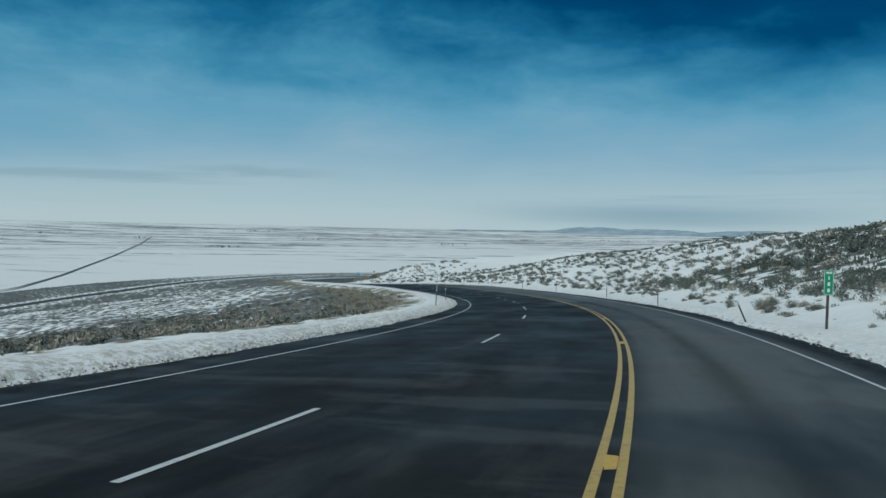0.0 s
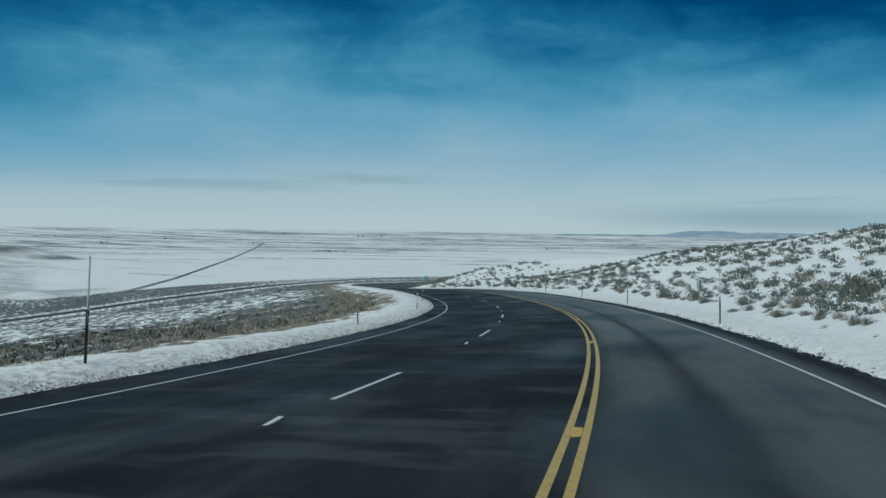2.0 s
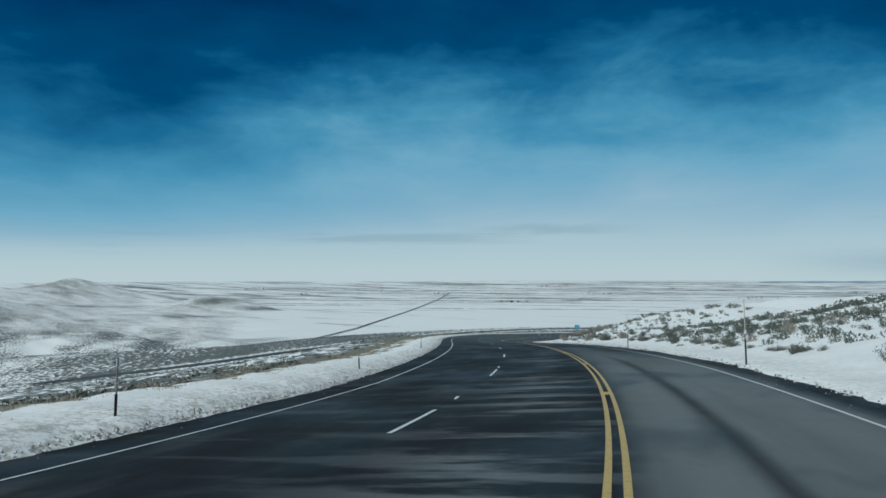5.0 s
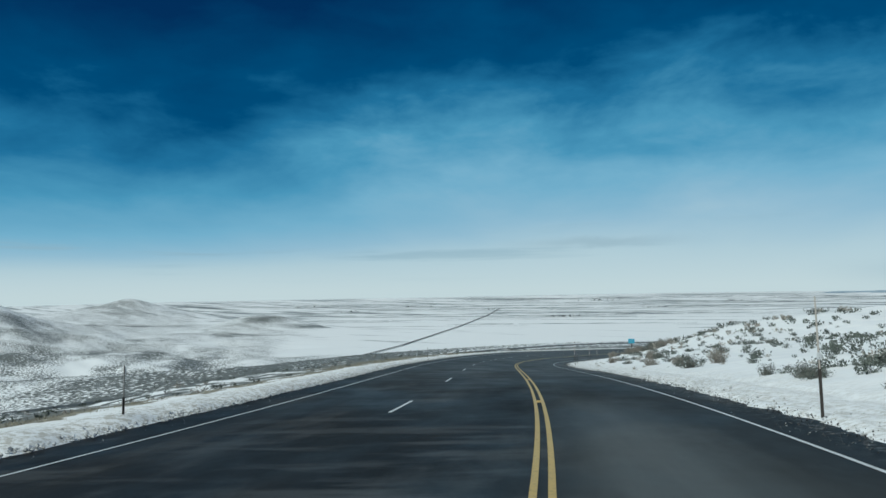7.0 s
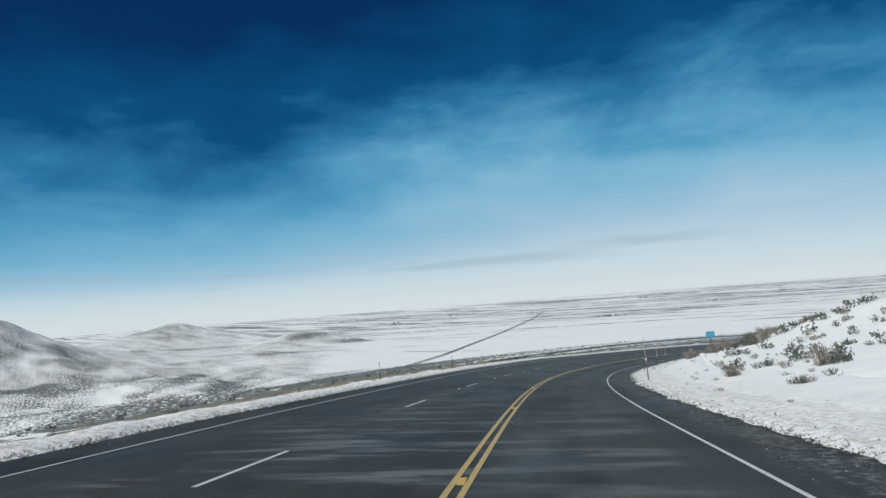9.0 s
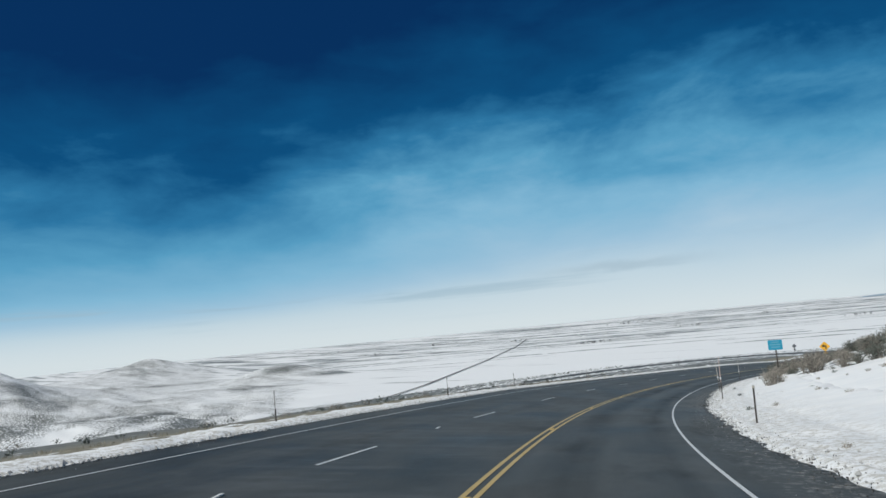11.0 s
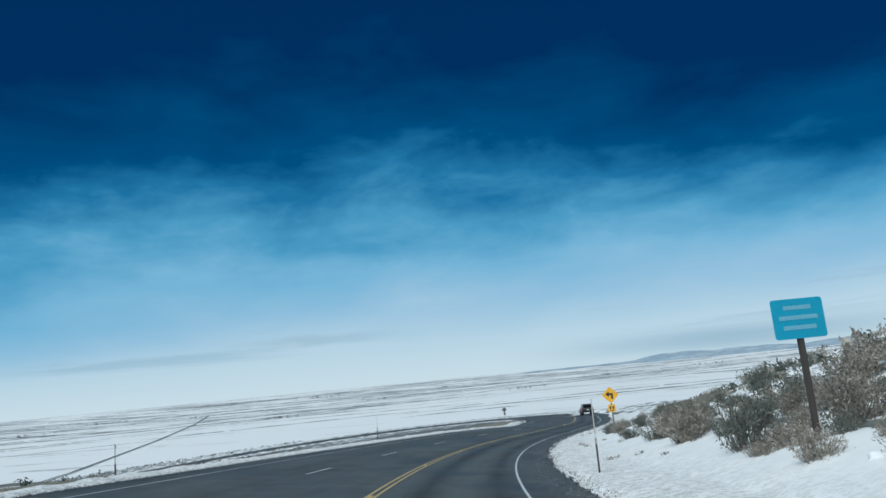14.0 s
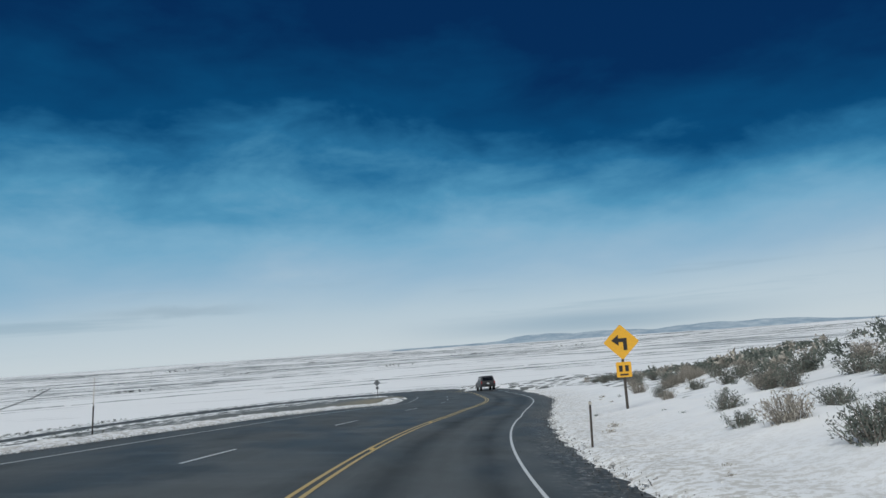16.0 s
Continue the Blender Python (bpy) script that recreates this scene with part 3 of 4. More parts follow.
ROAD = bpy.data.objects["road"]
for dd in (-0.086, 0.086):
    stripe("yellow_line", -20, 372, dd, 0.074, M_YELLOW, "worn yellow no-passing line", ROAD)
stripe("edge_line", -20, 350, LANE_R, 0.062, M_WHITE, "white edge line", ROAD)
stripe("edge_line", -20, 350, LANE_L, 0.064, M_WHITE, "white edge line", ROAD)
for k in range(-1, 28):
    e = 6.53 + 12.19 * k
    e -= 2.6 * float(smooth(225, 272, e))
    stripe("lane_dash", e - 3.05, e, LANE_D, 0.08, M_WHITE, "white lane dash", ROAD)


def verge(name, side, label, dirt):
    """A strip of ploughed snow from the asphalt outwards; side 1: right, -1: left."""
    s = np.arange(-15, 330, 0.27)
    w = np.linspace(0, 1, 40) ** 1.3
    e = edge_r(s) - 0.1 if side > 0 else np.full(s.shape, EDGE_L + 0.05)
    ragged = waves(s, s * 0, 2.3, 31, 4) * (0.10 if side < 0 else 0.06 + 0.13 * smooth(90, 130, s)) + waves(s, s * 0, 0.8, 33, 2) * 0.07 + waves(s, s * 0, 9, 32, 2) * 0.12
    d = (e + side * (ragged + 0.05))[:, None] + side * 5.6 * w[None, :]
    P = on_road(s[:, None] + 0 * d, d)
    x, y = P[..., 0], P[..., 1]
    lump = waves(x, y, 0.9, 21, 2) * 0.022 + waves(x, y, 2.6, 22, 2) * 0.035 + np.random.RandomState(9).uniform(-1, 1, x.shape) * 0.005
    if side > 0:          # flattened snow with the ruts of wheels in it
        run = waves(s, s * 0, 17, 35, 2)[:, None] * 0.22
        rut = sum(np.exp(-((5.6 * w[None, :] - at - run) / 0.13) ** 2) * deep for at, deep in ((0.75, 0.05), (1.15, 0.035), (2.1, 0.045)))
        lump = lump * 0.55 - rut * (smooth(100, 125, s) * (1 - smooth(225, 250, s)))[:, None]
    if side < 0:
        lump = lump * 1.2 + 0.07 * np.exp(-((w - 0.22) / 0.14) ** 2)[None, :] - 0.03
    rise = smooth(0.0, 0.12, w)[None, :]
    P[..., 2] = height(x, y) + (0.07 + lump) * rise - 0.07 * (1 - rise) - 0.40 * smooth(0.86, 1, w)[None, :]
    mark = np.stack([0.02 + 0.30 * smooth(0.48, 0.62, w) * (side < 0), 0 * w, dirt * (1 - smooth(0.12, 0.75 if side > 0 else 0.50, w))], 1)
    if side < 0:
        P, mark = P[:, ::-1], mark[::-1]
    me = grid_mesh(name, P)
    at = me.color_attributes.new("brush", "FLOAT_COLOR", "POINT")
    col = np.ones((len(s), len(w), 4), np.float32)
    col[..., :3] = mark[None]
    if side < 0:
        col[..., 0] *= (1 + 0.55 * smooth(185, 215, s))[:, None]
    if side > 0:
        col[..., 2] *= (0.75 + 0.6 * smooth(95, 140, s))[:, None]
    at.data.foreach_set("color", col.ravel())
    grass = me.attributes.new("grass", "FLOAT", "POINT")
    grass.data.foreach_set("value", np.ones(P.shape[0] * P.shape[1], np.float32))
    me.materials.append(M_SNOW)
    return tagged(new(name, me), label, "snow bank", kind="structure")


verge("snow_bank_right", 1, "ploughed snow beside the asphalt edge", 0.52)
verge("snow_bank_left", -1, "ploughed lumpy dirty snow beside the asphalt edge", 0.82)


# ---------------------------------------------------------------- more materials
def make_leaf(name, dark, light):
    m, nt, b = material(name, light, 0.85, 0, 0.2)
    rnd = nt.nodes.new("ShaderNodeNewGeometry").outputs["Random Per Island"]
    info = nt.nodes.new("ShaderNodeObjectInfo").outputs["Random"]
    c = ramp_node(nt, rnd, [(0.0, dark), (1.0, light)])
    c = mix_node(nt, ramp_node(nt, info, [(0.0, 0.0), (1.0, 0.35)]), c, tuple(v * 0.6 for v in dark))
    nt.links.new(c, b.inputs["Base Color"])
    return m


def make_metal(name, col, rough=0.5, metal=0.0):
    m, nt, b = material(name, col, rough, metal)
    n = noise_node(nt, 25, 5, 0.65)
    nt.links.new(mix_node(nt, ramp_node(nt, n, [(0.45, 0.0), (0.75, 0.5)]), col, tuple(c * 0.5 + 0.03 for c in col)), b.inputs["Base Color"])
    return m


M_SAGE = make_leaf("sage_leaf", (0.075, 0.088, 0.078), (0.235, 0.262, 0.228))
M_DRY = make_leaf("dry_brush", (0.23, 0.21, 0.182), (0.50, 0.465, 0.405))
M_GRASS = make_leaf("dry_grass", (0.22, 0.20, 0.15), (0.44, 0.40, 0.30))
M_STEM = make_metal("bark", (0.21, 0.19, 0.165), 0.9)
M_POST = make_metal("weathered_post", (0.065, 0.054, 0.047), 0.8)
M_STAKE = make_metal("faded_stake", (0.62, 0.56, 0.50), 0.6)
M_GREY = make_metal("grey_stake", (0.27, 0.255, 0.235), 0.7)
M_ORANGE = make_metal("orange_stake", (0.62, 0.46, 0.40), 0.6)
M_REFL = make_metal("white_reflector", (0.85, 0.86, 0.86), 0.35)
M_GREEN = make_metal("green_sign", (0.015, 0.27, 0.13), 0.4)
M_BLUE = make_metal("teal_sign", (0.03, 0.37, 0.56), 0.4)
M_FAINT = make_metal("faint_legend", (0.20, 0.50, 0.64), 0.4)
M_SIGNY = make_metal("yellow_sign", (0.88, 0.46, 0.035), 0.4)
M_BLACK = make_metal("black_legend", (0.025, 0.022, 0.02), 0.5)
M_STEEL = make_metal("galvanised_steel", (0.32, 0.33, 0.34), 0.5, 0.6)
M_WHITEL = make_metal("white_legend", (0.80, 0.84, 0.84), 0.4)
M_MARK = make_metal("amber_marker", (0.60, 0.40, 0.10), 0.45)
M_PALE = make_metal("pale_marker", (0.70, 0.71, 0.70), 0.45)
M_GRAVEL = make_leaf("gravel", (0.04, 0.039, 0.037), (0.14, 0.135, 0.125))
M_CLOD = make_leaf("snow_clod", (0.40, 0.395, 0.38), (0.84, 0.85, 0.86))


def place(s, d, lift=0.0):
    """The ground at s along and d across, as a place."""
    p = on_road(s, d)
    z = float(height(np.array([p[0]]), np.array([p[1]]))[0])
    return Vector((p[0], p[1], z + lift))


def facing(s):
    """Degrees to turn a thing built to face -y so that it faces the traffic that comes along the road."""
    return math.degrees(float(np.interp(s, RS, RP))) - 90


# ---------------------------------------------------------------- markers on the road
def build_markers():
    for k in range(26):
        s = 5.0 + 11.13 * k
        for kind, d, mat, label, lengths in (("yellow_marker", 0.0, M_MARK, "low amber marker pad between the yellow lines", 0.42),
                                             ("lane_marker", LANE_D, M_PALE, "low pale marker pad on the lane line", 0.5)):
            if kind == "lane_marker" and not (30 < s < 110 or 170 < s < 200):
                continue
            p = on_road(s, d)
            ob = part(kind, box_bm(0.10 if d == 0 else 0.065, lengths, 0.02, bevel=0.006), mat)
            ob.matrix_world = pose(*p, 0, 0, facing(s))
            tagged(ob, label, "road marker", "pavement markers")


build_markers()


# ---------------------------------------------------------------- posts
def delineator(stake=True, orange=False, post_h=1.15, stake_h=2.2):
    root = part("delineator_post", join_bm(box_bm(0.048, 0.018, post_h + 0.3, (0, 0, post_h / 2 - 0.15), 0.004),
                                           box_bm(0.014, 0.034, post_h + 0.3, (0, 0.02, post_h / 2 - 0.15), 0.003)), M_POST)
    part("reflector", box_bm(0.07, 0.012, 0.11 if stake else 0.06, (0, -0.018, post_h - 0.04), 0.004), M_REFL if stake else M_STAKE, root, "pale reflector plate")
    for zz in (post_h - 0.07, post_h + 0.03):
        part("bolt", tube_bm(0.008, 0.008, 0.012, (0, -0.03, zz), 6, Matrix.Rotation(math.pi / 2, 4, "X")), M_STEEL, root)
    if stake:
        part("snow_stake", tube_bm(0.017, 0.013, stake_h - post_h + 0.25, (0, 0.0, (stake_h + post_h) / 2 - 0.12), 8), M_ORANGE if orange else M_STAKE, root,
             "slim faded snow stake")
    return root


def low_post():
    root = part("delineator_post", join_bm(box_bm(0.048, 0.018, 0.75, (0, 0, 0.12), 0.004), box_bm(0.014, 0.034, 0.75, (0, 0.02, 0.12), 0.003)), M_POST)
    part("upper_stake", tube_bm(0.014, 0.012, 0.66, (0, 0, 0.78), 8), M_GREY, root, "slim grey upper stake")
    part("reflector", box_bm(0.07, 0.012, 0.13, (0, -0.018, 1.02), 0.004), M_REFL, root, "pale reflector plate")
    for zz in (0.36, 0.44):
        part("bolt", tube_bm(0.008, 0.008, 0.012, (0, -0.015, zz), 6, Matrix.Rotation(math.pi / 2, 4, "X")), M_STEEL, root)
    return root


def build_posts():
    low = low_post()
    tall = delineator(True, True)
    pale = delineator(True, False, 1.05, 1.95)
    short = delineator(False, False, 1.05)
    rng = random.Random(4)
    right = [(40.4, 4.25, tall), (55.6, 4.25, pale), (74.3, 4.33, short), (87.6, 4.25, tall), (100.4, 4.2, pale), (122.7, 4.4, pale), (178.9, 5.2, tall), (196.2, 5.3, short), (214.3, 5.3, tall), (225.2, 5.0, pale), (242.8, 5.25, pale), (271.3, 4.85, short)]
    left = [(42.0, -8.35, pale), (57.6, -8.25, low), (74.9, -8.15, low), (89.7, -8.2, low), (104.3, -8.1, low), (123.9, -8.15, low),
            (180, -9.0, low), (196, -9.0, low), (212, -8.5, low), (226, -9.0, low), (246, -9.2, low), (278, -10.2, pale)]
    for s, d, kind in right + left:
        p = place(s, d, -0.02)
        ob = copy_thing(kind, pose(*p, rng.uniform(-2, 2), rng.uniform(-2.5, 2.5), facing(s) + (0 if d > 0 else 180)))
        label = {tall: "brown roadside post with white reflector and orange snow stake", pale: "brown roadside post with white reflector and pale snow stake",
                 short: "short brown roadside post with white reflector, no stake",
                 low: "short brown post with slim grey stake and reflector"}[kind]
        tagged(ob, label, "delineator post", "posts along the road")
    bent = copy_thing(short, pose(*place(23.7, 4.35, -0.3), 0, -24, facing(24)))
    tagged(bent, "knocked-over brown roadside post leaning in the snow", "delineator post", "posts along the road")
    for kind in (tall, pale, short, low):
        for o in (*kind.children, kind):
            bpy.data.objects.remove(o)


build_posts()


# ---------------------------------------------------------------- signs
def plate_bm(w, h, at, r=0.05, thick=0.004, turn=0.0):
    """A thin plate with rounded corners that faces -y."""
    bm = bmesh.new()
    pts = []
    for cx, cz, a0 in ((w / 2 - r, h / 2 - r, 0), (-w / 2 + r, h / 2 - r, 90), (-w / 2 + r, -h / 2 + r, 180), (w / 2 - r, -h / 2 + r, 270)):
        for k in range(5):
            a = math.radians(a0 + k * 22.5)
            pts.append((cx + r * math.cos(a), cz + r * math.sin(a)))
    c, s = math.cos(math.radians(turn)), math.sin(math.radians(turn))
    vs = [bm.verts.new((c * x - s * z, -thick / 2, s * x + c * z)) for x, z in pts]
    f = bm.faces.new(vs)
    ex = bmesh.ops.extrude_face_region(bm, geom=[f])
    bmesh.ops.translate(bm, vec=(0, thick, 0), verts=[v for v in ex["geom"] if isinstance(v, bmesh.types.BMVert)])
    bmesh.ops.recalc_face_normals(bm, faces=bm.faces)
    bmesh.ops.translate(bm, vec=at, verts=bm.verts)
    return bm


def poly_bm(pts, y, at):
    bm = bmesh.new()
    f = bm.faces.new([bm.verts.new((x, y, z)) for x, z in pts])
    ex = bmesh.ops.extrude_face_region(bm, geom=[f])
    bmesh.ops.translate(bm, vec=(0, 0.003, 0), verts=[v for v in ex["geom"] if isinstance(v, bmesh.types.BMVert)])
    bmesh.ops.recalc_face_normals(bm, faces=bm.faces)
    bmesh.ops.translate(bm, vec=at, verts=bm.verts)
    return bm


def mile_marker():
    base = place(20.1, 5.4)
    root = part("mile_marker_sign", join_bm(box_bm(0.07, 0.02, 1.9, (0, 0, 0.68), 0.004), box_bm(0.02, 0.045, 1.9, (0, 0.025, 0.68), 0.004)), M_POST)
    pan = part("panel", plate_bm(0.25, 0.66, (0, -0.022, 1.29), 0.03), M_GREEN, root, "narrow green panel")
    for dx, dz, w, h in ((0, 0.312, 0.22, 0.010), (0, -0.312, 0.22, 0.010), (-0.113, 0, 0.010, 0.60), (0.113, 0, 0.010, 0.60)):
        part("border", box_bm(w, 0.003, h, (dx, -0.026, 1.29 + dz)), M_WHITEL, pan)
    part("legend_bar", box_bm(0.15, 0.003, 0.045, (0, -0.026, 1.552)), M_WHITEL, pan)
    for k, w in enumerate((0.025, 0.06, 0.06)):
        part("legend_bar", box_bm(w, 0.003, 0.095, (0, -0.026, 1.42 - 0.165 * k)), M_WHITEL, pan)
    for dz in (0.265, -0.265):
        part("bolt", tube_bm(0.010, 0.010, 0.012, (0, -0.03, 1.29 + dz), 6, Matrix.Rotation(math.pi / 2, 4, "X")), M_STEEL, pan)
    root.matrix_world = pose(*base, 0, 0, facing(22) + 6)
    tagged(root, "narrow green mile marker on a dark post in snow", "road sign")


def info_sign():
    s, d = 237.6, 8.6
    base = place(s, d)
    top = on_road(s, d, 3.37)[2] - base.z
    root = part("blue_road_sign", join_bm(box_bm(0.10, 0.10, top + 0.8, (0, 0, (top - 0.2) / 2), 0.008)), M_POST)
    pan = part("panel", plate_bm(1.02, 0.76, (0, -0.065, top), 0.06), M_BLUE, root, "teal blue rectangular panel")
    for w, dz in ((0.54, 0.21), (0.76, 0.02), (0.64, -0.17)):
        part("legend_bar", box_bm(w, 0.003, 0.08, (0, -0.07, top + dz)), M_FAINT, pan)
    for dz in (0.25, -0.25):
        part("bracket", box_bm(0.5, 0.025, 0.05, (0, -0.048, top + dz), 0.004), M_STEEL, root)
    root.matrix_world = pose(*base, 0, 0, facing(s) + 4)
    tagged(root, "teal blue rectangular sign on a brown post amid brush", "road sign")


def turn_sign():
    s, d = 283.0, 7.35
    base = place(s, d)
    top = on_road(s, d, 2.95)[2] - base.z
    root = part("turn_warning_sign", join_bm(box_bm(0.09, 0.09, top + 1.0, (0, 0, (top + 0.2) / 2), 0.008)), M_POST)
    pan = part("panel", plate_bm(0.92, 0.92, (0, -0.06, top), 0.06, turn=45), M_SIGNY, root, "yellow diamond panel")
    arrow = [(0.20, -0.30), (0.20, 0.14), (-0.10, 0.14), (-0.10, 0.27), (-0.36, 0.07), (-0.10, -0.13), (-0.10, 0.0), (0.06, 0.0), (0.06, -0.30)]
    part("turn_arrow", poly_bm(arrow, -0.066, (0, 0, top)), M_BLACK, pan, "black left-turn arrow")
    plate = part("speed_plate", plate_bm(0.55, 0.55, (0, -0.06, top - 1.0), 0.04), M_SIGNY, root, "square yellow plate under the diamond")
    for dx in (-0.11, 0.11):
        part("legend_bar", box_bm(0.13, 0.003, 0.22, (dx, -0.065, top - 0.96)), M_BLACK, plate)
    part("legend_bar", box_bm(0.30, 0.003, 0.06, (0, -0.065, top - 1.18)), M_BLACK, plate)
    root.matrix_world = pose(*base, 0, 0, facing(s) + 3)
    tagged(root, "yellow diamond left-turn warning sign with plate below", "road sign")


def far_sign():
    s, d = 372.3, -9.1
    base = place(s, d)
    root = part("road_sign", box_bm(0.07, 0.07, 2.9, (0, 0, 1.15), 0.006), M_POST)
    part("panel", plate_bm(0.76, 0.76, (0, 0.05, 2.2), 0.05, turn=45), M_STEEL, root, "bare grey back of a diamond panel")
    part("plate", plate_bm(0.45, 0.4, (0, 0.05, 1.42), 0.04), M_STEEL, root, "bare grey back of a small plate")
    root.matrix_world = pose(*base, 0, 0, facing(s))
    tagged(root, "diamond sign seen from its grey back across the road", "road sign")


mile_marker()
info_sign()
turn_sign()
far_sign()


# ---------------------------------------------------------------- brush
def bush_arrays(seed, twigs, leaves, w=1.0, h=0.75, leaf=0.07, spread=1.0, broad=0.24):
    """Vertices and faces of stems and of leaves, as arrays of triangles and quads."""
    rng = np.random.RandomState(seed)
    sv, sf, lv, lf = [], [], [], []
    tips = []
    lobes = rng.uniform(0.82, 1.12, 7)
    for k in range(twigs):
        a = rng.uniform(0, 2 * math.pi)
        tilt = math.radians(rng.uniform(4, 72) * spread)
        q = lobes[int(a / (2 * math.pi) * 7) % 7]
        ln = q * rng.uniform(0.72, 1.0)
        tip = np.array([math.cos(a) * math.sin(tilt) * w * 0.55, math.sin(a) * math.sin(tilt) * w * 0.55, max(0.12, math.cos(tilt) ** 0.6) * h]) * ln
        root = np.array([math.cos(a), math.sin(a), 0]) * 0.05 * w + [0, 0, -0.12]
        mid = (root + tip) / 2 + rng.normal(0, 0.04, 3)
        tips += [(mid, tip)]
        for p0, p1, r0, r1 in ((root, mid, 0.014, 0.009), (mid, tip, 0.009, 0.003)):
            b = len(sv)
            for c, r in ((p0, r0), (p1, r1)):
                for j in range(3):
                    sv.append(c + r * np.array([math.cos(j * 2.09), math.sin(j * 2.09), 0]))
            sf += [(b + j, b + (j + 1) % 3, b + 3 + (j + 1) % 3, b + 3 + j) for j in range(3)]
    for k in range(leaves):
        mid, tip = tips[rng.randint(len(tips))]
        f = rng.uniform(-0.25, 1.06)
        c = mid + (tip - mid) * f + rng.normal(0, 0.045, 3) * (w + h) / 2
        c[2] = max(c[2], 0.02)
        u = rng.normal(0, 1, 3) + (tip - mid) / (np.linalg.norm(tip - mid) + 1e-6) * 1.2
        u /= np.linalg.norm(u)
        v = np.cross(u, rng.normal(0, 1, 3))
        v /= np.linalg.norm(v) + 1e-9
        ll = leaf * rng.uniform(0.6, 1.5)
        b = len(lv)
        lv += [c - u * ll, c + v * ll * broad, c + u * ll, c - v * ll * broad]
        lf.append((b, b + 1, b + 2, b + 3))
    return np.array(sv), sf, np.array(lv), lf


def mesh_of(name, v, f, mat):
    me = bpy.data.meshes.new(name)
    me.from_pydata([tuple(p) for p in v], [], f)
    me.materials.append(mat)
    return me


def scatter(seed, n, s0, s1, d0, d1, power=1.0):
    rng = np.random.RandomState(seed)
    s = rng.uniform(s0, s1, n)
    d = d0 + (d1 - d0) * rng.uniform(0, 1, n) ** power
    P = on_road(s, d)
    clump = waves(P[:, 0], P[:, 1], 9, seed + 50, 2)
    keep = clump > rng.uniform(-1.6, 0.4, n)
    s, d, P = s[keep], d[keep], P[keep]
    P[:, 2] = height(P[:, 0], P[:, 1])
    return s, d, P


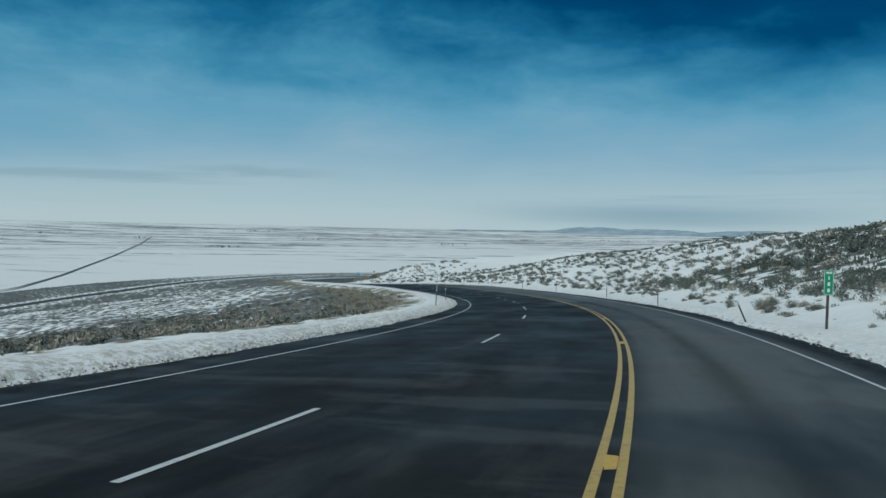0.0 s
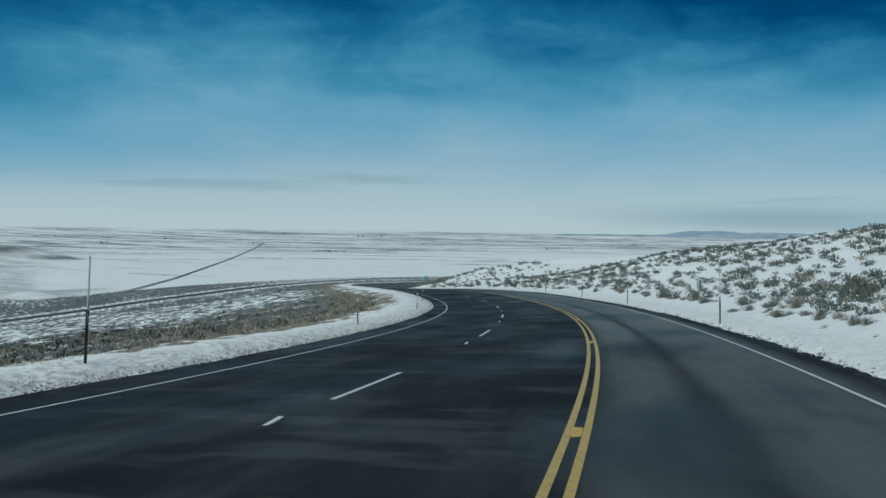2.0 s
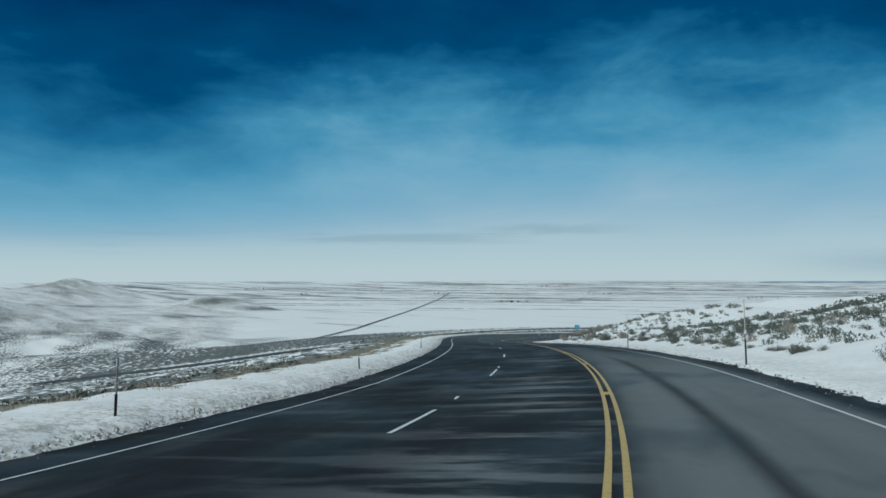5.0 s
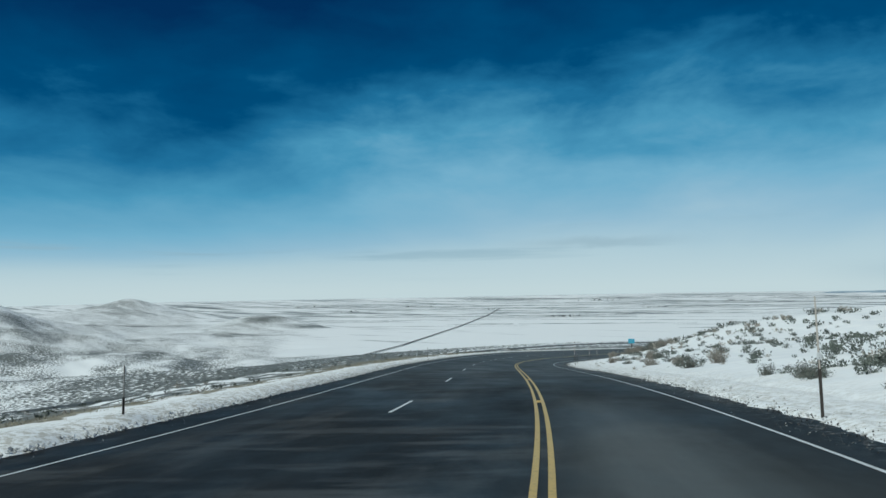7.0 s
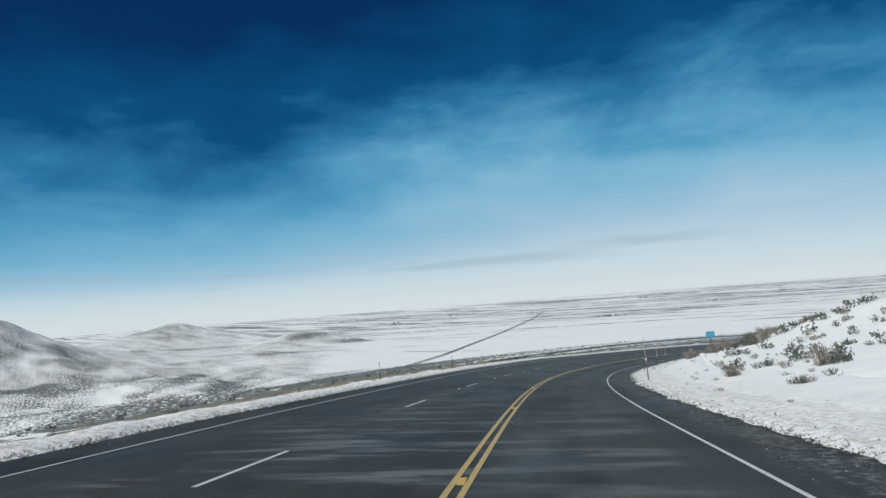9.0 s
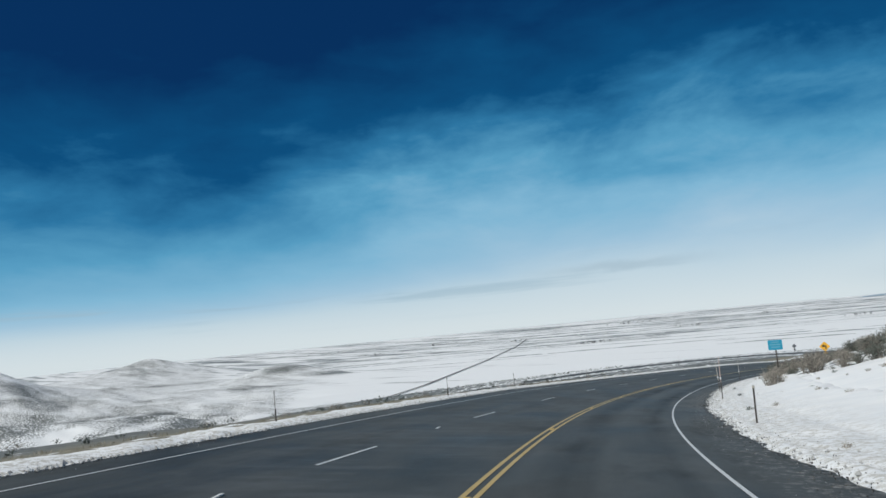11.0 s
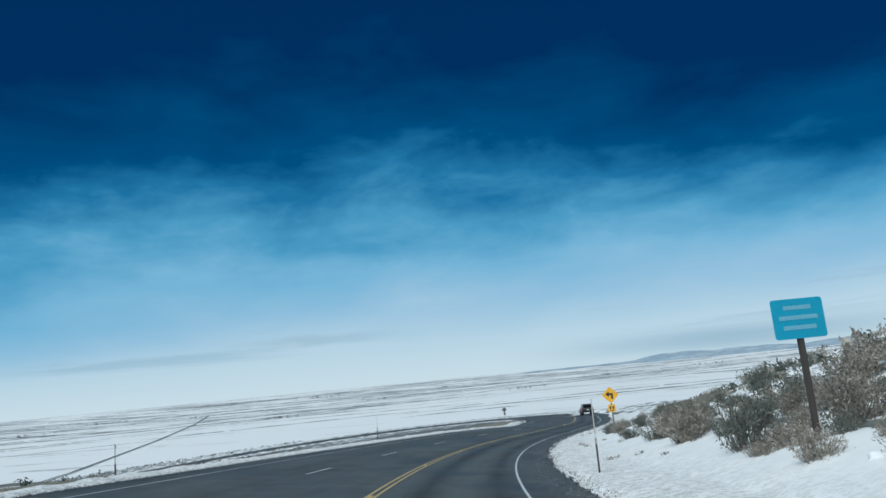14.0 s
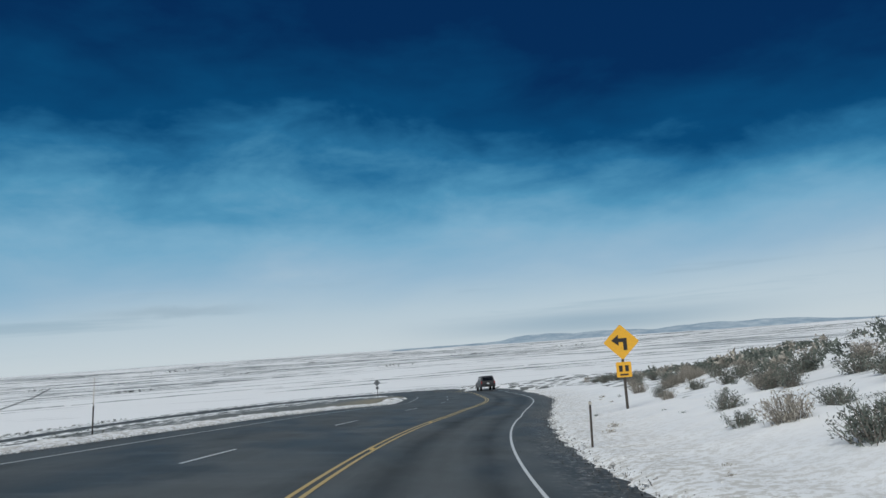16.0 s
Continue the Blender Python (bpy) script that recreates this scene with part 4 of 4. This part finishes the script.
def build_brush():
    kinds = []
    for k in range(6):
        dry = k >= 4
        sv, sf, lv, lf = bush_arrays(60 + k, 64, 1200, 1.35, 0.60 + 0.08 * (k % 3), 0.033, 1.0, 0.31)
        name = "dry_shrub" if dry else "sagebrush"
        kinds.append((name, mesh_of(name, lv, lf, M_DRY if dry else M_SAGE), mesh_of("branchwork", sv, sf, M_STEM)))
    small = [bush_arrays(90 + k, 16, 50, 1.35, 0.52, 0.112, 1.0, 0.46)[2:] for k in range(4)]
    scrub = [bush_arrays(390 + k, 18, 66, 1.35, 0.5, 0.083, 1.0, 0.42)[2:] for k in range(4)]
    tiny = [bush_arrays(290 + k, 10, 30, 1.5, 0.6, 0.17)[2:] for k in range(4)]
    finer = [bush_arrays(190 + k, 36, 170, 1.35, 0.56, 0.061, 1.0, 0.46)[2:] for k in range(4)]
    middle = [bush_arrays(490 + k, 26, 84, 1.35, 0.55, 0.085, 1.0, 0.46)[2:] for k in range(4)]
    # places: count, stretch along, stretch across, size from and to, share of dry ones
    beds = [(3300, -10, 64, 8.6, 44, 0.42, 0.95, 0.06), (760, 8, 58, 14.0, 40, 0.8, 1.35, 0.05), (130, 18, 62, 6.0, 9, 0.3, 0.65, 0.15), (2700, 54, 134, 6.6, 44, 0.34, 0.85, 0.08), (430, 128, 205, 9.0, 44, 0.4, 1.0, 0.1),
            (78, 219, 250, 7.4, 17, 0.8, 1.7, 0.75), (62, 231, 259, 7.7, 12.5, 0.5, 1.0, 0.65), (170, 205, 262, 12, 40, 0.8, 1.6, 0.3), (330, 20, 300, 5.6, 14, 0.16, 0.38, 0.5), (230, 254, 335, 10.2, 20, 0.8, 1.25, 0.3), (260, 252, 335, 13, 38, 0.8, 1.4, 0.2),
            (1700, -12, 38, -10.5, -70, 0.45, 0.95, 0.5), (4100, 34, 122, -11.8, -70, 0.40, 0.85, 0.55), (700, 110, 215, -13.5, -50, 0.3, 0.6, 0.3), (420, 205, 330, -11.0, -45, 0.4, 0.8, 0.5),
            (1200, -12, 300, -50, -150, 0.5, 0.9, 0.2), (1900, 470, 770, -9, -90, 0.5, 1.0, 0.2), (2500, 470, 770, 9, 110, 0.5, 1.0, 0.1)]
    rng = random.Random(11)
    singles, rest = [], []
    for i, (n, s0, s1, d0, d1, a, b, dry) in enumerate(beds):
        s, d, P = scatter(200 + i, n, s0, s1, d0, d1, 1.0 if d0 > 0 else 0.85)
        for j in range(len(s)):
            it = (abs(d[j]) - {1: 4, 4: 2, 5: 9, 6: 9, 7: 7, 8: -30, 9: 6}.get(i, 0), P[j], rng.uniform(a, b), rng.random() < dry, rng.uniform(0, 360), s[j] if s[j] > S_LOW else d[j])
            (singles if d[j] > 0 and 15 < s[j] < 330 else rest).append(it)
    # single bushes that stand out on the snow between the beds: along, across, size
    for s, d, size in ((144.5, 7.6, 0.95), (147.5, 7.9, 0.6), (147.6, 9.8, 0.9), (151.4, 8.8, 0.75), (154.1, 7.8, 0.85), (163.5, 8.0, 0.6), (171, 11.0, 1.0), (172.3, 8.0, 0.75),
                       (164.8, 15, 0.9), (249.5, 8.1, 0.9), (253.2, 9.2, 0.8), (254.1, 7.8, 0.85), (257.8, 7.9, 0.5), (260.7, 9.0, 0.9), (262.8, 8.1, 0.85), (265.3, 7.7, 0.9),
                       (266.5, 8.6, 0.6), (268.9, 8.1, 0.8), (269.7, 9.3, 0.7), (270, 7.6, 0.6), (273.7, 8.5, 0.75), (279.7, 14.5, 1.0), (283.5, 8.9, 0.6), (286.7, 9.1, 0.7), (293.7, 8.9, 0.9)):
        p = on_road(s, d)
        p[2] = height(p[:1], p[1:2])[0]
        singles.append((-50, p, size * 1.2, rng.random() < 0.4, rng.uniform(0, 360), d))
    singles.sort(key=lambda it: it[0])
    rest += singles[300:]
    for _, p, size, dry, turn, d in singles[:300]:
        name, leaf, stems = kinds[rng.randrange(4, 6) if dry else rng.randrange(4)]
        ob = new(name, leaf)
        st = new("branchwork", stems)
        st.parent = ob
        ob.matrix_world = pose(p[0], p[1], p[2] - 0.03, rng.uniform(-6, 6), rng.uniform(-6, 6), turn) @ Matrix.Diagonal((size, size, size * rng.uniform(0.8, 1.15), 1))
        big = "large" if size > 1.2 else "low"
        tagged(ob, f"{big} dry brown shrub with bare twigs in snow" if dry else f"{big} grey-green sagebrush standing in snow", "shrub", "roadside brush")
    for name, want, mat, label in (("sagebrush_field", False, M_SAGE, "grey-green sagebrush spread over the snowy slope"),
                                   ("dry_brush_field", True, M_DRY, "tan dry brush spread over the snowy slope")):
        vs, fs, base = [], [], 0
        for _, p, size, dry, turn, d in rest:
            if dry != want:
                continue
            lv, lf = (tiny if d > S_LOW else finer if 0 < d < 13 else middle if 0 < d < 22 else scrub if -26 < d < 0 else small)[rng.randrange(4)]
            c, s = math.cos(turn), math.sin(turn)
            q = lv * size
            vs.append(np.stack([q[:, 0] * c - q[:, 1] * s + p[0], q[:, 0] * s + q[:, 1] * c + p[1], q[:, 2] + p[2]], 1))
            fs.append(np.array(lf) + base)
            base += len(lv)
        me = bpy.data.meshes.new(name)
        V, F = np.vstack(vs), np.vstack(fs)
        me.vertices.add(len(V))
        me.vertices.foreach_set("co", V.ravel().astype(np.float32))
        me.loops.add(F.size)
        me.loops.foreach_set("vertex_index", F.ravel().astype(np.int32))
        me.polygons.add(len(F))
        me.polygons.foreach_set("loop_start", (np.arange(len(F)) * 4).astype(np.int32))
        me.update(calc_edges=True)
        me.materials.append(mat)
        tagged(new(name, me), label, "brush", kind="stuff")


build_brush()


def build_snow_caps():
    """Snow caught in and between the bushes of the thicket."""
    rng = np.random.RandomState(77)
    base = bmesh.new()
    bmesh.ops.create_icosphere(base, subdivisions=3, radius=1)
    co = np.array([v.co[:] for v in base.verts])
    fc = [tuple(v.index for v in f.verts) for f in base.faces]
    base.free()
    V, F = [], []
    s, d, P = scatter(321, 110, 219, 262, 7.8, 20)
    for p in P:
        w, h, o = rng.uniform(0.14, 0.38), rng.uniform(0.06, 0.13), rng.uniform(0, 40)
        bump = 1 + 0.28 * waves(co[:, 0] + o, co[:, 1] + co[:, 2] * 1.3, 1.1, 78, 3)
        q = co * bump[:, None] * (w, w * rng.uniform(0.6, 1.0), h) + p + (0, 0, rng.uniform(0.0, 0.12))
        b = len(V)
        V += list(q)
        F += [tuple(b + i for i in f) for f in fc]
    me = mesh_of("snow_on_brush", V, F, M_SNOW)
    me.shade_smooth()
    tagged(new("snow_on_brush", me), "clumps of snow caught among the roadside brush", "snow", kind="stuff")


build_snow_caps()


def build_grass():
    """Tufts of dry grass in the strip behind the left snow bank."""
    rng = np.random.RandomState(8)
    beds = [(3600, 34, 125, -9.8, -17.0), (1800, 118, 300, -10.0, -15.0)]
    V, F = [], []
    for n, s0, s1, d0, d1 in beds:
        s, d = rng.uniform(s0, s1, n), rng.uniform(d0, d1, n)
        P = on_road(s, d)
        P[:, 2] = height(P[:, 0], P[:, 1]) - 0.03
        for p in P:
            for k in range(9):
                a, ln = rng.uniform(0, 2 * math.pi), rng.uniform(0.05, 0.17)
                o = p + np.array([rng.normal(0, 0.09), rng.normal(0, 0.09), 0])
                lean = rng.uniform(0.2, 1.3) * ln
                side = np.array([-math.sin(a), math.cos(a), 0]) * 0.014
                tip = o + np.array([math.cos(a) * lean, math.sin(a) * lean, ln])
                b = len(V)
                V += [o - side, o + side, tip]
                F.append((b, b + 1, b + 2))
    me = mesh_of("dry_grass", V, F, M_GRASS)
    tagged(new("dry_grass", me), "tufts of tan dry grass behind the snow bank", "grass", kind="stuff")


build_grass()


# ---------------------------------------------------------------- grit and snow clods on the right shoulder
def build_grit():
    rng = np.random.RandomState(5)
    for name, mat, n, lo, hi, s0, label in (("gravel", M_GRAVEL, 5200, 0.005, 0.017, 95, "loose dark gravel on the asphalt shoulder"),
                                            ("snow_clods", M_CLOD, 1500, 0.004, 0.012, 60, "small clods of snow on the asphalt shoulder")):
        V, F = [], []
        s = rng.uniform(s0, 315, n)
        d = edge_r(s) - np.abs(rng.normal(0, 0.42, n)) + 0.15
        d = np.maximum(d, LANE_R + 0.12)
        if name == "snow_clods":
            left = rng.uniform(0, 1, n) < 0.35
            d = np.where(left, EDGE_L + 0.1 + np.abs(rng.normal(0, 0.15, n)), d)
        P = on_road(s, d)
        for p in P:
            r = rng.uniform(lo, hi)
            b = len(V)
            V += [p + r * np.array(v) * rng.uniform(0.7, 1.3) for v in ((1, 0, 0), (0, 1, 0), (-1, 0, 0), (0, -1, 0), (0.1, 0.1, 0.8), (0, 0, -0.3))]
            F += [(b, b + 1, b + 4), (b + 1, b + 2, b + 4), (b + 2, b + 3, b + 4), (b + 3, b, b + 4)]
        tagged(new(name, mesh_of(name, V, F, mat)), label, "grit", kind="stuff")
    # grit thrown up on to the snow by the plough
    n, V, F = 4200, [], []
    s = rng.uniform(112, 312, n)
    d = edge_r(s) - 0.05 + np.abs(rng.normal(0, 0.42, n)) + waves(s, s * 0, 9, 32, 2) * 0.12
    P = on_road(s, d)
    P[:, 2] = height(P[:, 0], P[:, 1]) + 0.05
    for p in P:
        r = rng.uniform(0.004, 0.013)
        b = len(V)
        V += [p + r * np.array(v) * rng.uniform(0.7, 1.3) for v in ((1, 0, 0), (0, 1, 0), (-1, 0, 0), (0, -1, 0), (0.1, 0.1, 0.8), (0, 0, -2.5))]
        F += [(b, b + 1, b + 4), (b + 1, b + 2, b + 4), (b + 2, b + 3, b + 4), (b + 3, b, b + 4), (b + 1, b, b + 5), (b + 2, b + 1, b + 5), (b + 3, b + 2, b + 5), (b, b + 3, b + 5)]
    tagged(new("grit", mesh_of("grit", V, F, M_GRAVEL)), "dark grit thrown on to the ragged snow edge", "grit", kind="stuff")


def build_chunks():
    """Lumps of ploughed snow and ice in the foot of the banks."""
    rng = np.random.RandomState(23)
    for name, n, side, reach, label in (("ploughed_snow_lumps", 17000, -1, 0.7, "lumps of ploughed snow in the bank's foot"), ("snow_crumbs", 3000, 1, 0.45, "crumbs of ploughed snow along the asphalt edge")):
        s = rng.uniform(-8, 310, n)
        e = edge_r(s) if side > 0 else np.full(n, EDGE_L)
        d = e + side * (0.05 + np.abs(rng.normal(0, reach, n)))
        P = on_road(s, d)
        P[:, 2] = height(P[:, 0], P[:, 1]) + (0.035 if side < 0 else 0.045)
        R = rng.uniform(0.014, 0.046, n) * np.where(rng.uniform(0, 1, n) < 0.06, 1.7, 1.0)
        V, F = [], []
        for p, r in zip(P, R):
            b = len(V)
            j = rng.uniform(0.6, 1.3, (6, 1)) * r
            V += list(p + j * np.array([(1, 0, 0), (0.2, 1, 0), (-1, 0.2, 0), (0, -1, 0.1), (0.2, 0.1, 0.9), (0, 0, -0.8)]))
            F += [(b, b + 1, b + 4), (b + 1, b + 2, b + 4), (b + 2, b + 3, b + 4), (b + 3, b, b + 4), (b + 1, b, b + 5), (b + 2, b + 1, b + 5), (b + 3, b + 2, b + 5), (b, b + 3, b + 5)]
        tagged(new(name, mesh_of(name, V, F, M_CLOD)), label, "snow", kind="stuff")


build_grit()
build_chunks()


# ---------------------------------------------------------------- the valley
def polar(az, r):
    a = math.radians(az)
    return -math.sin(a) * r, math.cos(a) * r


def build_valley_road():
    xy = np.linspace((-578, 447), (-2213, 2582), 120)
    dirs = np.gradient(xy, axis=0)
    nrm = np.stack([dirs[:, 1], -dirs[:, 0]], 1) / np.linalg.norm(dirs, axis=1)[:, None]
    w = np.array([-1, 0, 1.0]) * 2.1
    P = xy[:, None, :] + nrm[:, None, :] * w[None, :, None]
    z = np.max([height(P[:, k, 0], P[:, k, 1]) for k in range(3)], axis=0) + 1.2
    P = np.concatenate([P, np.repeat(z[:, None], 3, 1)[..., None]], -1)
    m, nt, b = material("valley_road", (0.06, 0.062, 0.065), 0.8)
    nt.links.new(ramp_node(nt, noise_node(nt, 0.05), [(0.3, (0.05, 0.052, 0.055)), (0.7, (0.11, 0.11, 0.11))]), b.inputs["Base Color"])
    me = grid_mesh("valley_road", P)
    me.materials.append(m)
    tagged(new("valley_road", me), "straight dark road across the snowy valley floor", "road", kind="structure")


def build_groves():
    rng = np.random.RandomState(17)
    m = make_leaf("far_trees", (0.06, 0.065, 0.062), (0.13, 0.135, 0.13))
    spots = [(35.7, 2500, 20, 60), (23.4, 3900, 14, 60), (41.2, 3300, 10, 40), (29, 3300, 12, 90), (12, 3600, 14, 80), (47, 3700, 16, 90), (52, 3300, 14, 100), (18, 3000, 9, 60), (56, 3900, 18, 120), (33, 4100, 18, 140), (5, 3800, 14, 90)]
    for az, r, n, wide in spots:
        V, F = [], []
        cx, cy = polar(az, r)
        for k in range(n):
            a = rng.normal(0, wide / 2)
            x, y = cx + a * math.cos(math.radians(az)) + rng.normal(0, 8), cy + a * math.sin(math.radians(az)) + rng.normal(0, 8)
            z = float(height(np.array([x]), np.array([y]))[0])
            hgt = rng.uniform(4, 9)
            for j in range(26):
                q = rng.normal(0, 1, 3)
                q /= np.linalg.norm(q)
                c = np.array([x, y, z + hgt * 0.5]) + q * np.array([hgt * 0.4, hgt * 0.4, hgt * 0.5])
                u, v = rng.normal(0, 1, 3), rng.normal(0, 1, 3)
                b = len(V)
                V += [c + u * hgt * 0.13, c + v * hgt * 0.13, c - u * hgt * 0.13]
                F.append((b, b + 1, b + 2))
        tagged(new("tree_grove", mesh_of("tree_grove", V, F, m)), "far dark grove of bare farm trees", "trees", "valley groves", kind="stuff")


def build_mountains():
    m, nt, b = material("hazed_mountain", (0.5, 0.55, 0.6), 0.9, 0, 0.1)
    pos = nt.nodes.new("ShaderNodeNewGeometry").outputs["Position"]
    # the haze of distance is painted into these blue-grey tones
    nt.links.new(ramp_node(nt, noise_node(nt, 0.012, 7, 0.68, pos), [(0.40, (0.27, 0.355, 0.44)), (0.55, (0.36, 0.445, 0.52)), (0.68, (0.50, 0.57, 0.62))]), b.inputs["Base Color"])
    az = np.linspace(-40, 110, 420)
    w = np.linspace(0, 1, 7)
    ridge = sum(np.abs(np.sin(az * f + p)) * a for f, p, a in ((0.22, 0.3, 11), (0.53, 1.2, 7), (1.1, 2.0, 3.5), (2.3, 0.7, 1.6)))
    top = -72 + (24 + ridge * 1.15) * smooth(-22, -8, az) * (1 - 0.55 * smooth(7, 11, az)) * (1 - smooth(15, 21, az))
    P = np.zeros((len(az), len(w), 3))
    for k, f in enumerate(w):
        r = 4560 + 230 * f
        P[:, k, 0], P[:, k, 1] = -np.sin(np.radians(az)) * r, np.cos(np.radians(az)) * r
        P[:, k, 2] = -75 + (top + 75) * f ** 0.8 + np.sin(az * 1.7 + k) * 1.5 * (k < 6)
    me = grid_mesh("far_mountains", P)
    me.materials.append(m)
    tagged(new("far_mountains", me), "low snowy mountains beyond the valley under cloud, haze in their colour", "mountains", kind="structure")


def build_margins():
    """Long low rows of brush and fences between the fields."""
    rng = np.random.RandomState(41)
    V, F = [], []
    for k in range(165):
        az, r = rng.uniform(-12, 70), 1000 * (1.6 + 2.9 * rng.uniform(0, 1) ** 0.62)
        cx, cy = polar(az, r)
        a = math.radians((33 if rng.uniform() < 0.85 else 20) + rng.normal(0, 3))
        n = int(rng.uniform(8, 50) * (0.5 + r / 3000))
        tall = rng.uniform(0.3, 1.5) * (0.5 + r / 4000)
        t = (np.arange(n) - n / 2) * 14
        x, y = cx + t * math.cos(a), cy + t * math.sin(a)
        z = height(x, y)
        gap = rng.uniform(0, 1, n) < 0.015
        for i in range(n - 1):
            if gap[i]:
                continue
            h0, h1 = (tall * (0.85 + 0.35 * math.sin(j * 0.7 + k)) * math.sin(math.pi * (j + 0.5) / (n + 1)) ** 0.5 for j in (i, i + 1))
            b = len(V)
            u = np.array([-math.sin(a), math.cos(a), 0]) * 1.5
            p, q = np.array([x[i], y[i], z[i] - 0.5]), np.array([x[i + 1], y[i + 1], z[i + 1] - 0.5])
            V += [p - u, q - u, q + (0, 0, h1 + 0.5), p + (0, 0, h0 + 0.5), p + u, q + u]
            F += [(b, b + 1, b + 2, b + 3), (b + 5, b + 4, b + 3, b + 2)]
    tagged(new("field_margins", mesh_of("field_margins", V, F, make_leaf("margin_brush", (0.12, 0.138, 0.15), (0.25, 0.275, 0.29)))), "dark rows of brush along far snowy fields", "brush", kind="stuff")


build_valley_road()
build_margins()
build_groves()
build_mountains()


# ---------------------------------------------------------------- the car ahead
def car_profile(pts, half, mat, name, parent, label="", bevel=0.05, taper=0.0, zt=1.0):
    """A body from its side outline (y ahead, z up), extruded across and tapered towards the top."""
    bm = bmesh.new()
    f = bm.faces.new([bm.verts.new((-half, y, z)) for y, z in pts])
    ex = bmesh.ops.extrude_face_region(bm, geom=[f])
    bmesh.ops.translate(bm, vec=(2 * half, 0, 0), verts=[v for v in ex["geom"] if isinstance(v, bmesh.types.BMVert)])
    for v in bm.verts:
        if v.co.z > zt:
            v.co.x *= 1 - taper * (v.co.z - zt)
    bmesh.ops.recalc_face_normals(bm, faces=bm.faces)
    bmesh.ops.bevel(bm, geom=bm.edges[:], offset=bevel, segments=2, affect="EDGES")
    return part(name, bm, mat, parent, label)


def build_car():
    paint, nt, b = material("dark_paint", (0.022, 0.024, 0.028), 0.35)
    nt.links.new(ramp_node(nt, noise_node(nt, 3, 4), [(0.4, (0.02, 0.022, 0.026)), (0.7, (0.05, 0.05, 0.052))]), b.inputs["Base Color"])
    glass = material("dark_glass", (0.01, 0.012, 0.014), 0.08)[0]
    rubber = make_metal("tyre_rubber", (0.02, 0.02, 0.02), 0.85)
    red = make_metal("tail_lamp_red", (0.30, 0.02, 0.015), 0.3)
    root = new("car")
    car_profile([(-2.3, 0.45), (-2.32, 0.95), (-2.25, 1.12), (1.0, 1.10), (2.15, 0.98), (2.3, 0.75), (2.25, 0.42)], 0.93, paint, "body", root, "", 0.06)
    cab = car_profile([(-2.22, 1.10), (-2.02, 1.72), (-1.8, 1.80), (0.35, 1.78), (1.05, 1.10)], 0.86, paint, "cabin", root, "", 0.05, 0.22, 1.1)
    part("rear_window", box_bm(1.25, 0.02, 0.42, (0, -2.17, 1.42), 0.02, Matrix.Rotation(-0.30, 4, "X")), glass, cab)
    for sx in (-1, 1):
        part("side_window", box_bm(0.02, 1.9, 0.40, (sx * 0.80, -0.75, 1.42), 0.02), glass, cab)
        part("tail_light", box_bm(0.16, 0.06, 0.34, (sx * 0.83, -2.31, 0.98), 0.02), red, root, "red tail light")
        for y in (-1.4, 1.42):
            tyre = part("wheel", tube_bm(0.36, 0.36, 0.24, (sx * 0.82, y, 0.36), 20, Matrix.Rotation(math.pi / 2, 4, "Y")), rubber, root)
            part("rim", tube_bm(0.2, 0.2, 0.25, (sx * 0.825, y, 0.36), 14, Matrix.Rotation(math.pi / 2, 4, "Y")), M_STEEL, tyre)
    part("bumper", box_bm(1.84, 0.14, 0.22, (0, -2.33, 0.55), 0.04), M_BLACK, root, "dark rear bumper")
    part("plate", box_bm(0.32, 0.01, 0.16, (0, -2.345, 0.86), 0.004), M_WHITEL, root, "pale blank plate")
    s, d = 348.5, 2.6
    p = on_road(s, d)
    root.matrix_world = pose(*p, math.degrees(math.atan(-0.06)), 0, facing(s))
    tagged(root, "dark muddy car driving ahead down the road", "car")


build_car()
